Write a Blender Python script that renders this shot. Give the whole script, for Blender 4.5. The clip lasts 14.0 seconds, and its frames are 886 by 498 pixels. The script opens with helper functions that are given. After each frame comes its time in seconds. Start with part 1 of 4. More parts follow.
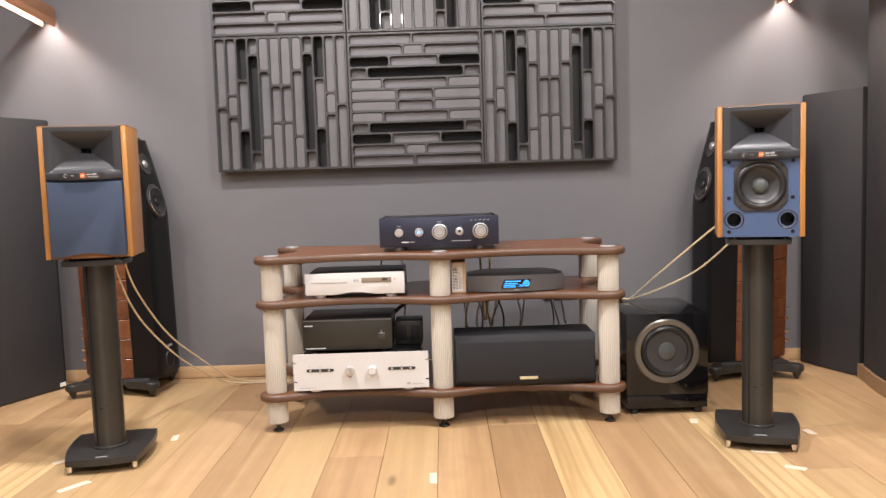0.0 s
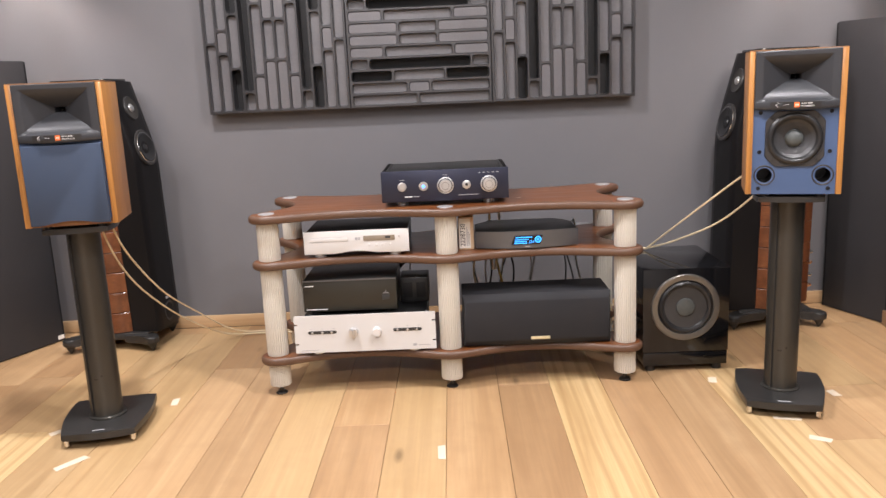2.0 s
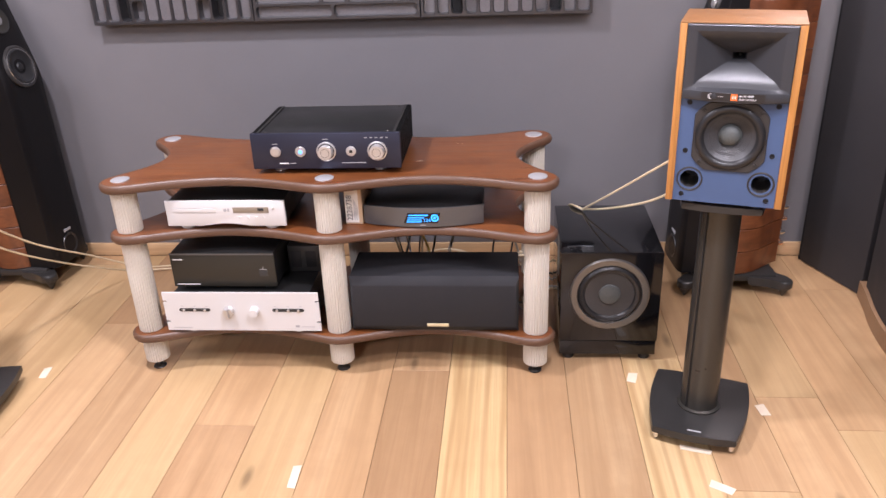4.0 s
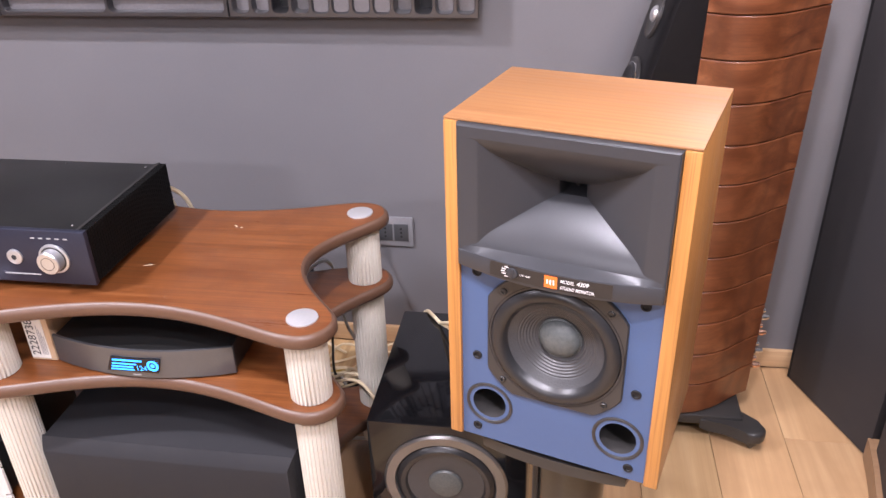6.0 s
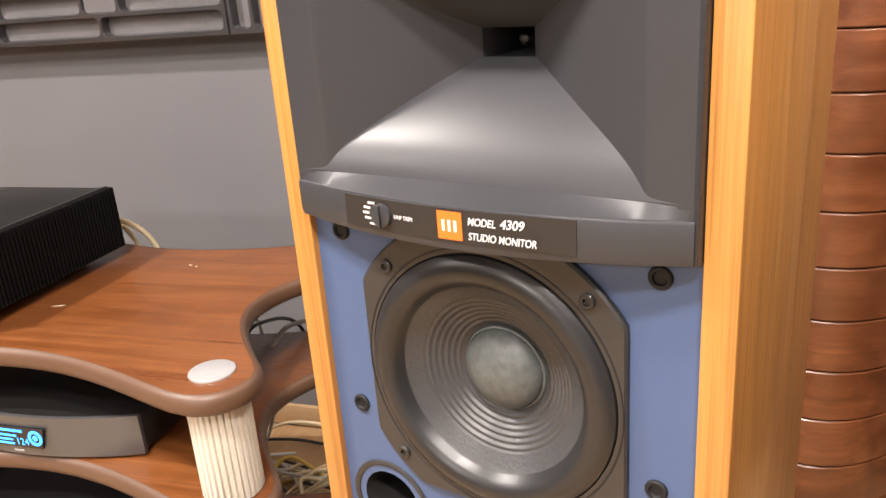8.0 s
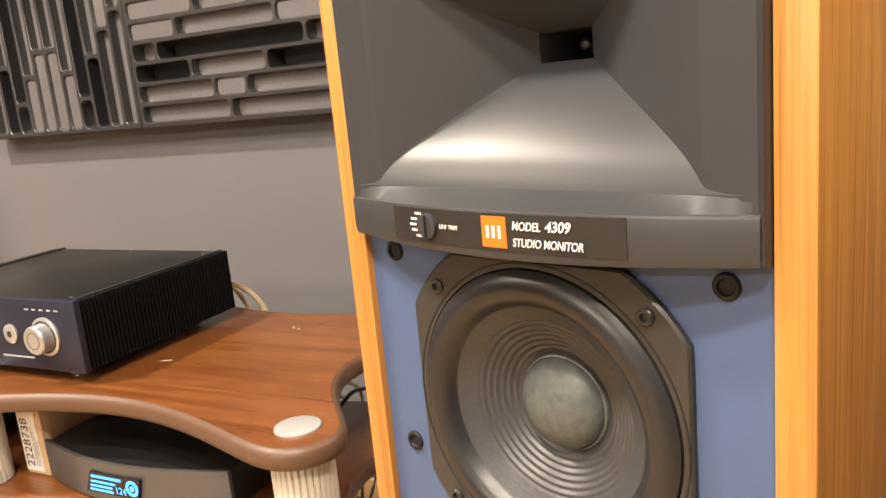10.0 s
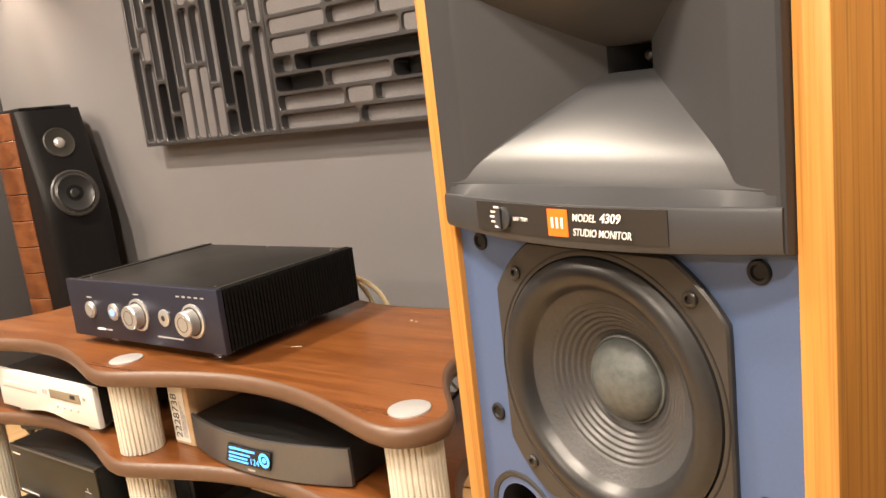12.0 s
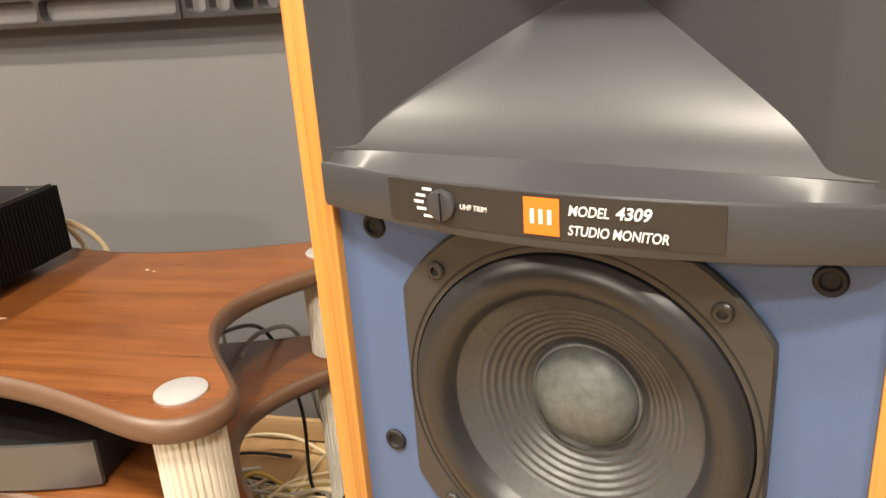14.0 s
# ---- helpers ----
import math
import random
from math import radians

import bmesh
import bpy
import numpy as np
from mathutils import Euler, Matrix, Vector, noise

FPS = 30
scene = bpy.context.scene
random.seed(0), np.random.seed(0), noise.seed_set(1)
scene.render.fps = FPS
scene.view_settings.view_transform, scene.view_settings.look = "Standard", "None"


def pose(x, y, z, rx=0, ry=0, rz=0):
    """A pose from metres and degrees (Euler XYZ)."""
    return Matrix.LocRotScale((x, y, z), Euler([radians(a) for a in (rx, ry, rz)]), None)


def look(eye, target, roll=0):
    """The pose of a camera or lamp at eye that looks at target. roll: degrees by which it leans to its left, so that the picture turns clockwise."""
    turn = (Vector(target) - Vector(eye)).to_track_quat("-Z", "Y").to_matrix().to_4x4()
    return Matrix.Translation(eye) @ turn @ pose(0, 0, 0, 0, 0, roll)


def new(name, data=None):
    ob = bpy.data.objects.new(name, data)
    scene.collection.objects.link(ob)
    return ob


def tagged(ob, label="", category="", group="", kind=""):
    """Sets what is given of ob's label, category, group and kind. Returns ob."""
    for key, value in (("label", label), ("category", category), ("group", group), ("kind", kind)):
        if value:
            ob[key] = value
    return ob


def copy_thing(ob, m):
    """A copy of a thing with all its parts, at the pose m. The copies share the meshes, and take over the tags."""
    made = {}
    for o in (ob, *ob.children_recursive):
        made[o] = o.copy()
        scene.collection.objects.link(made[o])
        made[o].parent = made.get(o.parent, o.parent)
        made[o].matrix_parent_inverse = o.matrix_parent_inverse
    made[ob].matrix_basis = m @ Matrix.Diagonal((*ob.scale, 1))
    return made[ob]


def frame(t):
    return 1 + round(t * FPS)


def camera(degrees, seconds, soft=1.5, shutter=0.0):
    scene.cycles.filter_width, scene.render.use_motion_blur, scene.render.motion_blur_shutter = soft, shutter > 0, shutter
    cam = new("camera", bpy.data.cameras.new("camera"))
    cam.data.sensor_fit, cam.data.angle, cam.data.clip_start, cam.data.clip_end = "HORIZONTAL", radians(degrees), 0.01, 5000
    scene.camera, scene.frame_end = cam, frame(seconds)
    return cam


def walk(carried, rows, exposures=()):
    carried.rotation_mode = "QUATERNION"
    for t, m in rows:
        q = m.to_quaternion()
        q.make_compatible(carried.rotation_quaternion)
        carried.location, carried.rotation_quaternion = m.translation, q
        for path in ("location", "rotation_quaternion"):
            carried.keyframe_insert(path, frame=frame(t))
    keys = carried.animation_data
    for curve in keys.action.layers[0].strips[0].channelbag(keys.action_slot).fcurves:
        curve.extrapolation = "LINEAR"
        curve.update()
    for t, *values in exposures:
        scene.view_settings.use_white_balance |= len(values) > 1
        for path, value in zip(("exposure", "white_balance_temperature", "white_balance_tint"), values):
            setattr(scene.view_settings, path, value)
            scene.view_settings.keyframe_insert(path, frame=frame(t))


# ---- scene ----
cam = camera(58.66, 14.0, shutter=0.0)
PATH = [
    (0, (0.236, 0.188, 0.896), (0.229, 2.180, 0.726), -1.8),
    (0.5, (0.241, 0.189, 0.897), (0.230, 2.180, 0.709), -1.9),
    (1, (0.233, 0.189, 0.897), (0.222, 2.176, 0.669), -2.0),
    (1.5, (0.228, 0.262, 0.888), (0.208, 2.240, 0.586), -2.3),
    (2, (0.244, 0.379, 1.048), (0.210, 2.337, 0.643), -2.6),
    (2.2, (0.263, 0.386, 1.163), (0.216, 2.332, 0.708), -2.9),
    (4.3, (0.859, 1.059, 1.420), (0.692, 2.847, 0.539), -2.2),
    (4.5, (0.941, 1.157, 1.433), (0.794, 2.934, 0.529), -2.1),
    (5, (1.064, 1.443, 1.404), (0.984, 3.211, 0.473), -1.0),
    (5.5, (1.135, 1.704, 1.404), (1.023, 3.464, 0.460), -0.6),
    (6, (1.241, 1.970, 1.374), (0.955, 3.705, 0.422), -1.7),
    (6.5, (1.306, 2.183, 1.295), (0.898, 3.898, 0.349), -2.2),
    (7, (1.312, 2.264, 1.188), (0.842, 3.992, 0.298), -3.6),
    (7.5, (1.337, 2.318, 1.112), (0.771, 4.068, 0.327), -4.6),
    (7.7, (1.342, 2.327, 1.091), (0.762, 4.094, 0.356), -4.6),
    (9.8, (1.366, 2.361, 1.022), (0.541, 4.129, 0.583), -5.0),
    (10, (1.373, 2.362, 1.019), (0.483, 4.104, 0.600), -5.5),
    (10.5, (1.387, 2.349, 1.021), (0.390, 4.040, 0.634), -6.1),
    (11, (1.403, 2.342, 1.019), (0.311, 3.975, 0.646), -6.7),
    (11.5, (1.416, 2.330, 1.019), (0.267, 3.924, 0.647), -6.9),
    (12, (1.425, 2.326, 1.020), (0.256, 3.904, 0.643), -6.6),
    (12.5, (1.422, 2.334, 1.013), (0.281, 3.926, 0.608), -6.6),
    (13, (1.397, 2.332, 1.031), (0.314, 3.951, 0.573), -6.7),
    (13.5, (1.344, 2.352, 1.044), (0.460, 4.054, 0.476), -6.4),
    (14, (1.268, 2.407, 1.040), (0.804, 4.229, 0.357), -4.1),
]
EXPOSURES = [(0.0, 0.08, 6450, 13), (2.2, 0.05, 6250, 14), (4.3, 0.14, 5950, 24), (5.5, 0.5, 5900, 25), (6.5, 0.46, 6100, 21),
             (7.7, 0.66, 6750, 15), (9.8, 0.62, 7900, 12), (12.5, 0.62, 8200, 12), (14.0, 0.65, 7700, 8)]
walk(cam, [(t, look(eye, target, roll)) for t, eye, target, roll in PATH], EXPOSURES)

# ---- light ----
world = bpy.data.worlds.new("world")
world.use_nodes = True
world.node_tree.nodes["Background"].inputs[0].default_value = (0.8, 0.85, 1.0, 1)
world.node_tree.nodes["Background"].inputs[1].default_value = 0.05
scene.world = world


def area_lamp(name, at, target, size_x, size_y, watts, colour):
    data = bpy.data.lights.new(name, "AREA")
    data.shape, data.size, data.size_y = "RECTANGLE", size_x, size_y
    data.energy, data.color = watts, colour
    ob = new(name, data)
    ob.matrix_world = look(at, target)
    return ob


WARM, NEUTRAL = (1.0, 0.88, 0.78), (1.0, 0.965, 0.94)
# all out of view; the fifth is added to brighten the right side
CEILING_AND_FILL_LIGHTS = ((-0.55, 2.45, 0.06), (1.0, 1.85, 0.07), (-1.45, 1.35, 0.07), (-0.25, -1.2, 0.2), (1.75, 1.2, 0.08))
for (lx, ly, lh), watts in zip(CEILING_AND_FILL_LIGHTS, (60, 48, 36, 112, 44)):
    area_lamp("ceiling_lamp", (lx, ly, 2.655), (lx, ly + 0.0001, 0), lh * 2, lh * 2, watts, NEUTRAL)
STRIP_W = 10

# ---- materials ----
def nodes_of(name):
    m = bpy.data.materials.new(name)
    m.use_nodes = True
    nt = m.node_tree
    return m, nt, nt.nodes["Principled BSDF"]


def coords(nt, scale=(1, 1, 1), shift=False, which="Object"):
    tc = nt.nodes.new("ShaderNodeTexCoord")
    mp = nt.nodes.new("ShaderNodeMapping")
    mp.inputs["Scale"].default_value = scale
    if shift:
        info = nt.nodes.new("ShaderNodeObjectInfo")
        mul = nt.nodes.new("ShaderNodeVectorMath")
        mul.operation = "SCALE"
        mul.inputs[0].default_value = (17.3, 31.7, 11.1)
        nt.links.new(info.outputs["Random"], mul.inputs["Scale"])
        add = nt.nodes.new("ShaderNodeVectorMath")
        add.operation = "ADD"
        nt.links.new(tc.outputs[which], add.inputs[0])
        nt.links.new(mul.outputs[0], add.inputs[1])
        nt.links.new(add.outputs[0], mp.inputs["Vector"])
    else:
        nt.links.new(tc.outputs[which], mp.inputs["Vector"])
    return mp.outputs["Vector"]


def noise_of(nt, vec, scale, detail=4, rough=0.55, distortion=0.0):
    n = nt.nodes.new("ShaderNodeTexNoise")
    n.inputs["Scale"].default_value = scale
    n.inputs["Detail"].default_value = detail
    n.inputs["Roughness"].default_value = rough
    n.inputs["Distortion"].default_value = distortion
    nt.links.new(vec, n.inputs["Vector"])
    return n.outputs["Fac"]


def ramp(nt, fac, stops):
    r = nt.nodes.new("ShaderNodeValToRGB")
    el = r.color_ramp.elements
    while len(el) < len(stops):
        el.new(0.5)
    for e, (p, c) in zip(el, stops):
        e.position, e.color = p, (*c, 1)
    nt.links.new(fac, r.inputs["Fac"])
    return r.outputs["Color"]


def mix(nt, fac, a, b, blend="MIX"):
    m = nt.nodes.new("ShaderNodeMix")
    m.data_type, m.blend_type = "RGBA", blend
    if isinstance(fac, float):
        m.inputs[0].default_value = fac
    else:
        nt.links.new(fac, m.inputs[0])
    for sock, v in ((m.inputs[6], a), (m.inputs[7], b)):
        if isinstance(v, tuple):
            sock.default_value = (*v, 1)
        else:
            nt.links.new(v, sock)
    return m.outputs[2]


def span(nt, fac, lo, hi, a=0.3, b=0.7):
    m = nt.nodes.new("ShaderNodeMapRange")
    m.inputs["From Min"].default_value, m.inputs["From Max"].default_value = a, b
    m.inputs["To Min"].default_value, m.inputs["To Max"].default_value = lo, hi
    nt.links.new(fac, m.inputs["Value"])
    return m.outputs["Result"]


def bump(nt, bsdf, fac, strength, distance=0.001):
    b = nt.nodes.new("ShaderNodeBump")
    b.inputs["Strength"].default_value, b.inputs["Distance"].default_value = strength, distance
    nt.links.new(fac, b.inputs["Height"])
    nt.links.new(b.outputs["Normal"], bsdf.inputs["Normal"])


def plain(name, base, rough=0.5, metal=0.0, vary=0.12, grain=220.0, relief=0.15, coat=0.0, spec=0.5):
    """A surface of one colour with blotches, fine grain and relief."""
    m, nt, p = nodes_of(name)
    v = coords(nt)
    big, small = noise_of(nt, v, 7, 4), noise_of(nt, v, grain, 3)
    dark = tuple(c * (1 - vary) for c in base)
    lite = tuple(min(1, c * (1 + vary)) for c in base)
    col = mix(nt, 0.5, ramp(nt, big, [(0.3, dark), (0.7, lite)]), ramp(nt, small, [(0.3, dark), (0.7, lite)]))
    nt.links.new(col, p.inputs["Base Color"])
    nt.links.new(span(nt, big, max(0.03, rough * 0.88), min(1, rough * 1.12), 0.2, 0.8), p.inputs["Roughness"])
    p.inputs["Metallic"].default_value = metal
    p.inputs["Specular IOR Level"].default_value = spec
    p.inputs["Coat Weight"].default_value = coat
    if relief:
        bump(nt, p, small, relief, 0.0006)
    return m


def wood(name, dark, mid, lite, axis="y", rough=0.4, scale=1.0, per_piece=0.0, knots=False, coat=0.0, relief=0.12, figure=0.0, blotch=0.0, fig_scale=1.0, fine=0.4, pores=0.0):
    """Timber with its grain along one axis; per_piece shifts tone and pattern from board to board."""
    m, nt, p = nodes_of(name)
    long, across = 1.3 * scale, 26 * scale
    s = {"x": (long, across, across), "y": (across, long, across), "z": (across, across, long)}[axis]
    v = coords(nt, s, shift=True)
    fine_s = tuple(c * (2.2 if c == long else 5) for c in s)
    vf = coords(nt, fine_s, shift=True)
    a = noise_of(nt, v, 1.0, 5, 0.6, 1.6)
    f = noise_of(nt, vf, 1.6, 4, 0.7)
    vb = coords(nt, {"x": (1.2, 5, 5), "y": (5, 1.2, 5), "z": (5, 5, 1.2)}[axis], shift=True)
    big = noise_of(nt, vb, 1.2 * scale, 3)
    col = ramp(nt, a, [(0.28, dark), (0.5, mid), (0.74, lite)])
    col = mix(nt, span(nt, f, 0.0, fine, 0.42, 0.68), col, dark)
    col = mix(nt, span(nt, big, 0.0, 0.45), col, mid)
    if figure:
        wv = nt.nodes.new("ShaderNodeTexWave")
        wv.bands_direction = {"x": "Y", "y": "X", "z": "X"}[axis]
        wv.inputs["Scale"].default_value, wv.inputs["Distortion"].default_value = 1.0, 7.0
        wv.inputs["Detail"].default_value, wv.inputs["Detail Scale"].default_value = 3.0, 0.7
        nt.links.new(coords(nt, tuple(c * fig_scale for c in {"x": (0.9, 9, 9), "y": (9, 0.9, 9), "z": (9, 9, 0.9)}[axis]), shift=True), wv.inputs["Vector"])
        col = mix(nt, span(nt, wv.outputs["Fac"], figure, 0.0, 0.0, 0.45), col, dark)
    if pores:
        line = noise_of(nt, coords(nt, {"x": (5, 420, 420), "y": (420, 5, 420), "z": (420, 420, 5)}[axis], shift=True), 1.0, 2, 0.6)
        col = mix(nt, span(nt, line, 0.0, pores, 0.5, 0.66), col, tuple(c * 0.6 for c in dark))
    if blotch:
        spots = noise_of(nt, coords(nt, (1, 1, 1), shift=True), 9.0, 6, 0.65)
        col = mix(nt, span(nt, spots, 0.0, blotch, 0.45, 0.7), col, dark)
    if knots:
        vor = nt.nodes.new("ShaderNodeTexVoronoi")
        vor.inputs["Scale"].default_value = 1.0
        nt.links.new(coords(nt, {"x": (1.6, 5, 5), "y": (5, 1.6, 5), "z": (5, 5, 1.6)}[axis], shift=True), vor.inputs["Vector"])
        col = mix(nt, span(nt, vor.outputs["Distance"], 0.8, 0.0, 0.025, 0.09), col, tuple(c * 0.45 for c in dark))
    if per_piece:
        info = nt.nodes.new("ShaderNodeObjectInfo")
        tone = ramp(nt, info.outputs["Random"], [(0.0, (1 - per_piece,) * 3), (0.35, (1 - per_piece * 0.45, 1 - per_piece * 0.55, 1 - per_piece * 0.7)), (0.7, (1, 0.99, 0.97)), (1.0, (1.06, 1.08, 1.1))])
        col = mix(nt, 1.0, col, tone, "MULTIPLY")
    nt.links.new(col, p.inputs["Base Color"])
    nt.links.new(span(nt, a, rough - 0.07, rough + 0.1), p.inputs["Roughness"])
    p.inputs["Coat Weight"].default_value = coat
    p.inputs["Coat Roughness"].default_value = 0.12
    bump(nt, p, f, relief, 0.0006)
    return m


def glow(name, colour, strength):
    m, nt, p = nodes_of(name)
    p.inputs["Base Color"].default_value = (*colour, 1)
    p.inputs["Emission Color"].default_value = (*colour, 1)
    p.inputs["Emission Strength"].default_value = strength
    return m


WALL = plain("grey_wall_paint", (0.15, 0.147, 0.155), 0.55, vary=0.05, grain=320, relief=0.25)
CEIL = plain("ceiling_paint", (0.55, 0.54, 0.53), 0.8, vary=0.04)
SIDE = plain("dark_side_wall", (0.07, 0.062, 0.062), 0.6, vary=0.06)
BOARD = plain("charcoal_fabric_board", (0.025, 0.024, 0.0265), 0.7, vary=0.1, grain=700, relief=0.3)
# black for edges; also laid on deep well floors as their shade
BLACKEDGE_SHADE = plain("black_edge_and_well_shade", (0.006, 0.006, 0.007), 0.6)
OAK = wood("oak_floor", (0.36, 0.218, 0.11), (0.47, 0.30, 0.155), (0.56, 0.385, 0.21), "y", 0.38, 0.5, per_piece=0.14, knots=True, figure=0.2, fig_scale=0.7, blotch=0.35)
OAK_PALE = wood("pale_oak_floor", (0.375, 0.24, 0.118), (0.475, 0.318, 0.16), (0.555, 0.393, 0.214), "y", 0.38, 0.5, per_piece=0.12, knots=True, figure=0.16, fig_scale=0.7, blotch=0.28)
OAK_BROWN = wood("brown_oak_floor", (0.29, 0.17, 0.085), (0.395, 0.242, 0.122), (0.475, 0.305, 0.16), "y", 0.38, 0.5, per_piece=0.12, knots=True, figure=0.12, fig_scale=0.6, blotch=0.25)
OAK_FIGURED = wood("figured_oak_floor", (0.34, 0.2, 0.085), (0.57, 0.4, 0.2), (0.66, 0.5, 0.28), "y", 0.38, 0.5, per_piece=0.08, knots=True, figure=0.5, fig_scale=0.75, blotch=0.1)
SKIRT = wood("oak_skirting", (0.42, 0.26, 0.14), (0.56, 0.37, 0.2), (0.64, 0.45, 0.26), "x", 0.4, 0.6)
# skirting oak again but darker, the shade on the plinth put into its colour
PLINTH_SHADED = wood("shaded_oak_plinth", (0.2, 0.115, 0.06), (0.27, 0.165, 0.09), (0.33, 0.21, 0.12), "x", 0.45, 0.6)
JOINT = plain("floor_joint", (0.34, 0.225, 0.125), 0.8)
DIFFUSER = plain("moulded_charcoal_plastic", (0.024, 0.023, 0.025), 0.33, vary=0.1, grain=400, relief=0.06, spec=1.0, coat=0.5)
# lighter copy of the charcoal plastic: light on shallow well floors, as colour
LIT_FLOOR = plain("lit_well_floor_plastic", (0.118, 0.113, 0.119), 0.36, vary=0.2, grain=160, relief=0.2, spec=0.9)
VENEER_Z = wood("cherry_veneer_upright", (0.36, 0.15, 0.035), (0.455, 0.204, 0.049), (0.51, 0.245, 0.066), "z", 0.38, 2.6, coat=0.2, figure=0.12, fig_scale=7.0, fine=0.45, pores=0.6)
# same cherry, colour dimmed to offset the strong light on the tops
VENEER_X_DIMMED = wood("cherry_veneer_across_dimmed", (0.2, 0.082, 0.027), (0.275, 0.13, 0.047), (0.325, 0.165, 0.066), "x", 0.5, 2.0, coat=0.0, figure=0.35, fig_scale=3.0)
WALNUT = wood("walnut_stave", (0.07, 0.02, 0.007), (0.165, 0.053, 0.0175), (0.25, 0.093, 0.033), "y", 0.38, 0.8, per_piece=0.25, knots=True, coat=0.2, figure=0.35, blotch=0.35)
SHELF = wood("stained_shelf", (0.105, 0.031, 0.0085), (0.195, 0.065, 0.0175), (0.262, 0.096, 0.029), "x", 0.34, 1.2, coat=0.2, blotch=0.6, figure=0.2, fig_scale=2.2, fine=0.45, pores=0.4)
BAND = plain("brown_edge_band", (0.105, 0.055, 0.033), 0.42, vary=0.1, relief=0.05)
POST = plain("cream_fluted_post", (0.60, 0.565, 0.495), 0.5, vary=0.05)
CAP = plain("brushed_silver", (0.6, 0.6, 0.6), 0.3, metal=0.75, vary=0.06)
DISC = plain("pale_silver_disc", (0.56, 0.56, 0.57), 0.36, metal=0.55, vary=0.06)
RING = plain("grey_metal_ring", (0.2, 0.195, 0.19), 0.3, metal=0.8, vary=0.06)
CHROME = plain("polished_steel", (0.75, 0.74, 0.72), 0.16, metal=1.0, vary=0.04)
PALEGOLD = plain("pale_gold_plate", (0.75, 0.68, 0.45), 0.4, metal=0.5, vary=0.06)
COPPER = plain("copper_terminal", (0.8, 0.5, 0.36), 0.25, metal=1.0, vary=0.06)
SOCKETBLACK = plain("matt_black_socket", (0.012, 0.012, 0.013), 0.6, spec=0.25)
RUBBER = plain("black_rubber", (0.016, 0.016, 0.017), 0.36, vary=0.2, grain=300)
HORN = plain("grey_horn_plastic", (0.036, 0.037, 0.041), 0.35, vary=0.08, grain=900, relief=0.06, spec=0.4)
BLUE = plain("blue_baffle_paint", (0.054, 0.092, 0.188), 0.5, vary=0.05, grain=600, relief=0.12)
GRILLE = plain("blue_grille_cloth", (0.037, 0.055, 0.095), 0.85, vary=0.12, grain=900, relief=0.5)
CONE = plain("paper_cone", (0.042, 0.042, 0.044), 0.4, vary=0.25, grain=420, relief=0.5)
DOME = plain("dust_cap", (0.08, 0.088, 0.086), 0.45, vary=0.4, grain=240, relief=0.4)
BASKET = plain("black_basket", (0.03, 0.028, 0.027), 0.4, vary=0.1)
PLATE = plain("label_plate", (0.02, 0.018, 0.017), 0.4)
ORANGE = plain("orange_mark", (0.85, 0.16, 0.02), 0.45, vary=0.04, relief=0)
INK = plain("white_ink", (0.72, 0.72, 0.72), 0.5, vary=0.03, relief=0)
DARKINK = plain("black_ink", (0.02, 0.02, 0.02), 0.6, relief=0)
GREYINK = plain("grey_ink", (0.35, 0.35, 0.36), 0.5, relief=0)
STAND = plain("black_satin_metal", (0.022, 0.021, 0.02), 0.36, vary=0.12, grain=500, relief=0.12)
COLUMN = plain("column_satin_metal", (0.07, 0.066, 0.058), 0.3, metal=0.65, vary=0.08)
GLOSS = plain("gloss_black_lacquer", (0.006, 0.006, 0.007), 0.07, vary=0.1, relief=0)
LEATHER = plain("black_leather", (0.006, 0.0055, 0.006), 0.45, vary=0.2, grain=240, relief=0.3, spec=0.25)
FINBLACK = plain("black_anodised_fin", (0.004, 0.004, 0.004), 0.6, vary=0.1, spec=0.15)
NAVY = plain("navy_anodised", (0.04, 0.043, 0.068), 0.42, metal=0.65, vary=0.08)
BLACKMET = plain("black_casework", (0.014, 0.014, 0.014), 0.34, metal=0.2, vary=0.12)
GREYMET = plain("graphite_metal", (0.135, 0.138, 0.145), 0.38, metal=0.65, vary=0.05)
OLIVE = plain("dark_bronze_front", (0.03, 0.028, 0.022), 0.4, metal=0.3)
WHITE = plain("white_satin_front", (0.6, 0.59, 0.575), 0.4, vary=0.03)
WINDOW = plain("smoked_window", (0.24, 0.2, 0.15), 0.2, vary=0.05)
SLOT = plain("dark_slot", (0.03, 0.03, 0.03), 0.5)
CLOTH = plain("charcoal_grille_cloth", (0.0125, 0.0125, 0.015), 0.8, vary=0.15, grain=800, relief=0.5)
CREAM = plain("cream_cable", (0.72, 0.6, 0.4), 0.5)
YELLOW = plain("yellow_cable", (0.6, 0.42, 0.1), 0.5)
GREYCABLE = plain("grey_cable", (0.4, 0.4, 0.38), 0.5)
CARTON = wood("pale_box_wood", (0.45, 0.3, 0.17), (0.55, 0.38, 0.23), (0.62, 0.46, 0.3), "z", 0.6, 0.8)
PAPER = plain("label_paper", (0.76, 0.73, 0.67), 0.7, vary=0.05)
TAPE = plain("white_tape", (0.66, 0.56, 0.43), 0.5, vary=0.1)
SOCKETGREY = plain("grey_socket_plate", (0.2, 0.2, 0.21), 0.4)
LAMPWOOD = wood("lamp_wood", (0.3, 0.13, 0.06), (0.42, 0.2, 0.1), (0.5, 0.26, 0.14), "y", 0.45, 1.0)
LED = glow("led_strip", (1.0, 0.93, 0.88), 8)
DIFF_LIT = glow("lit_diffuser", (1.0, 0.96, 0.92), 6)
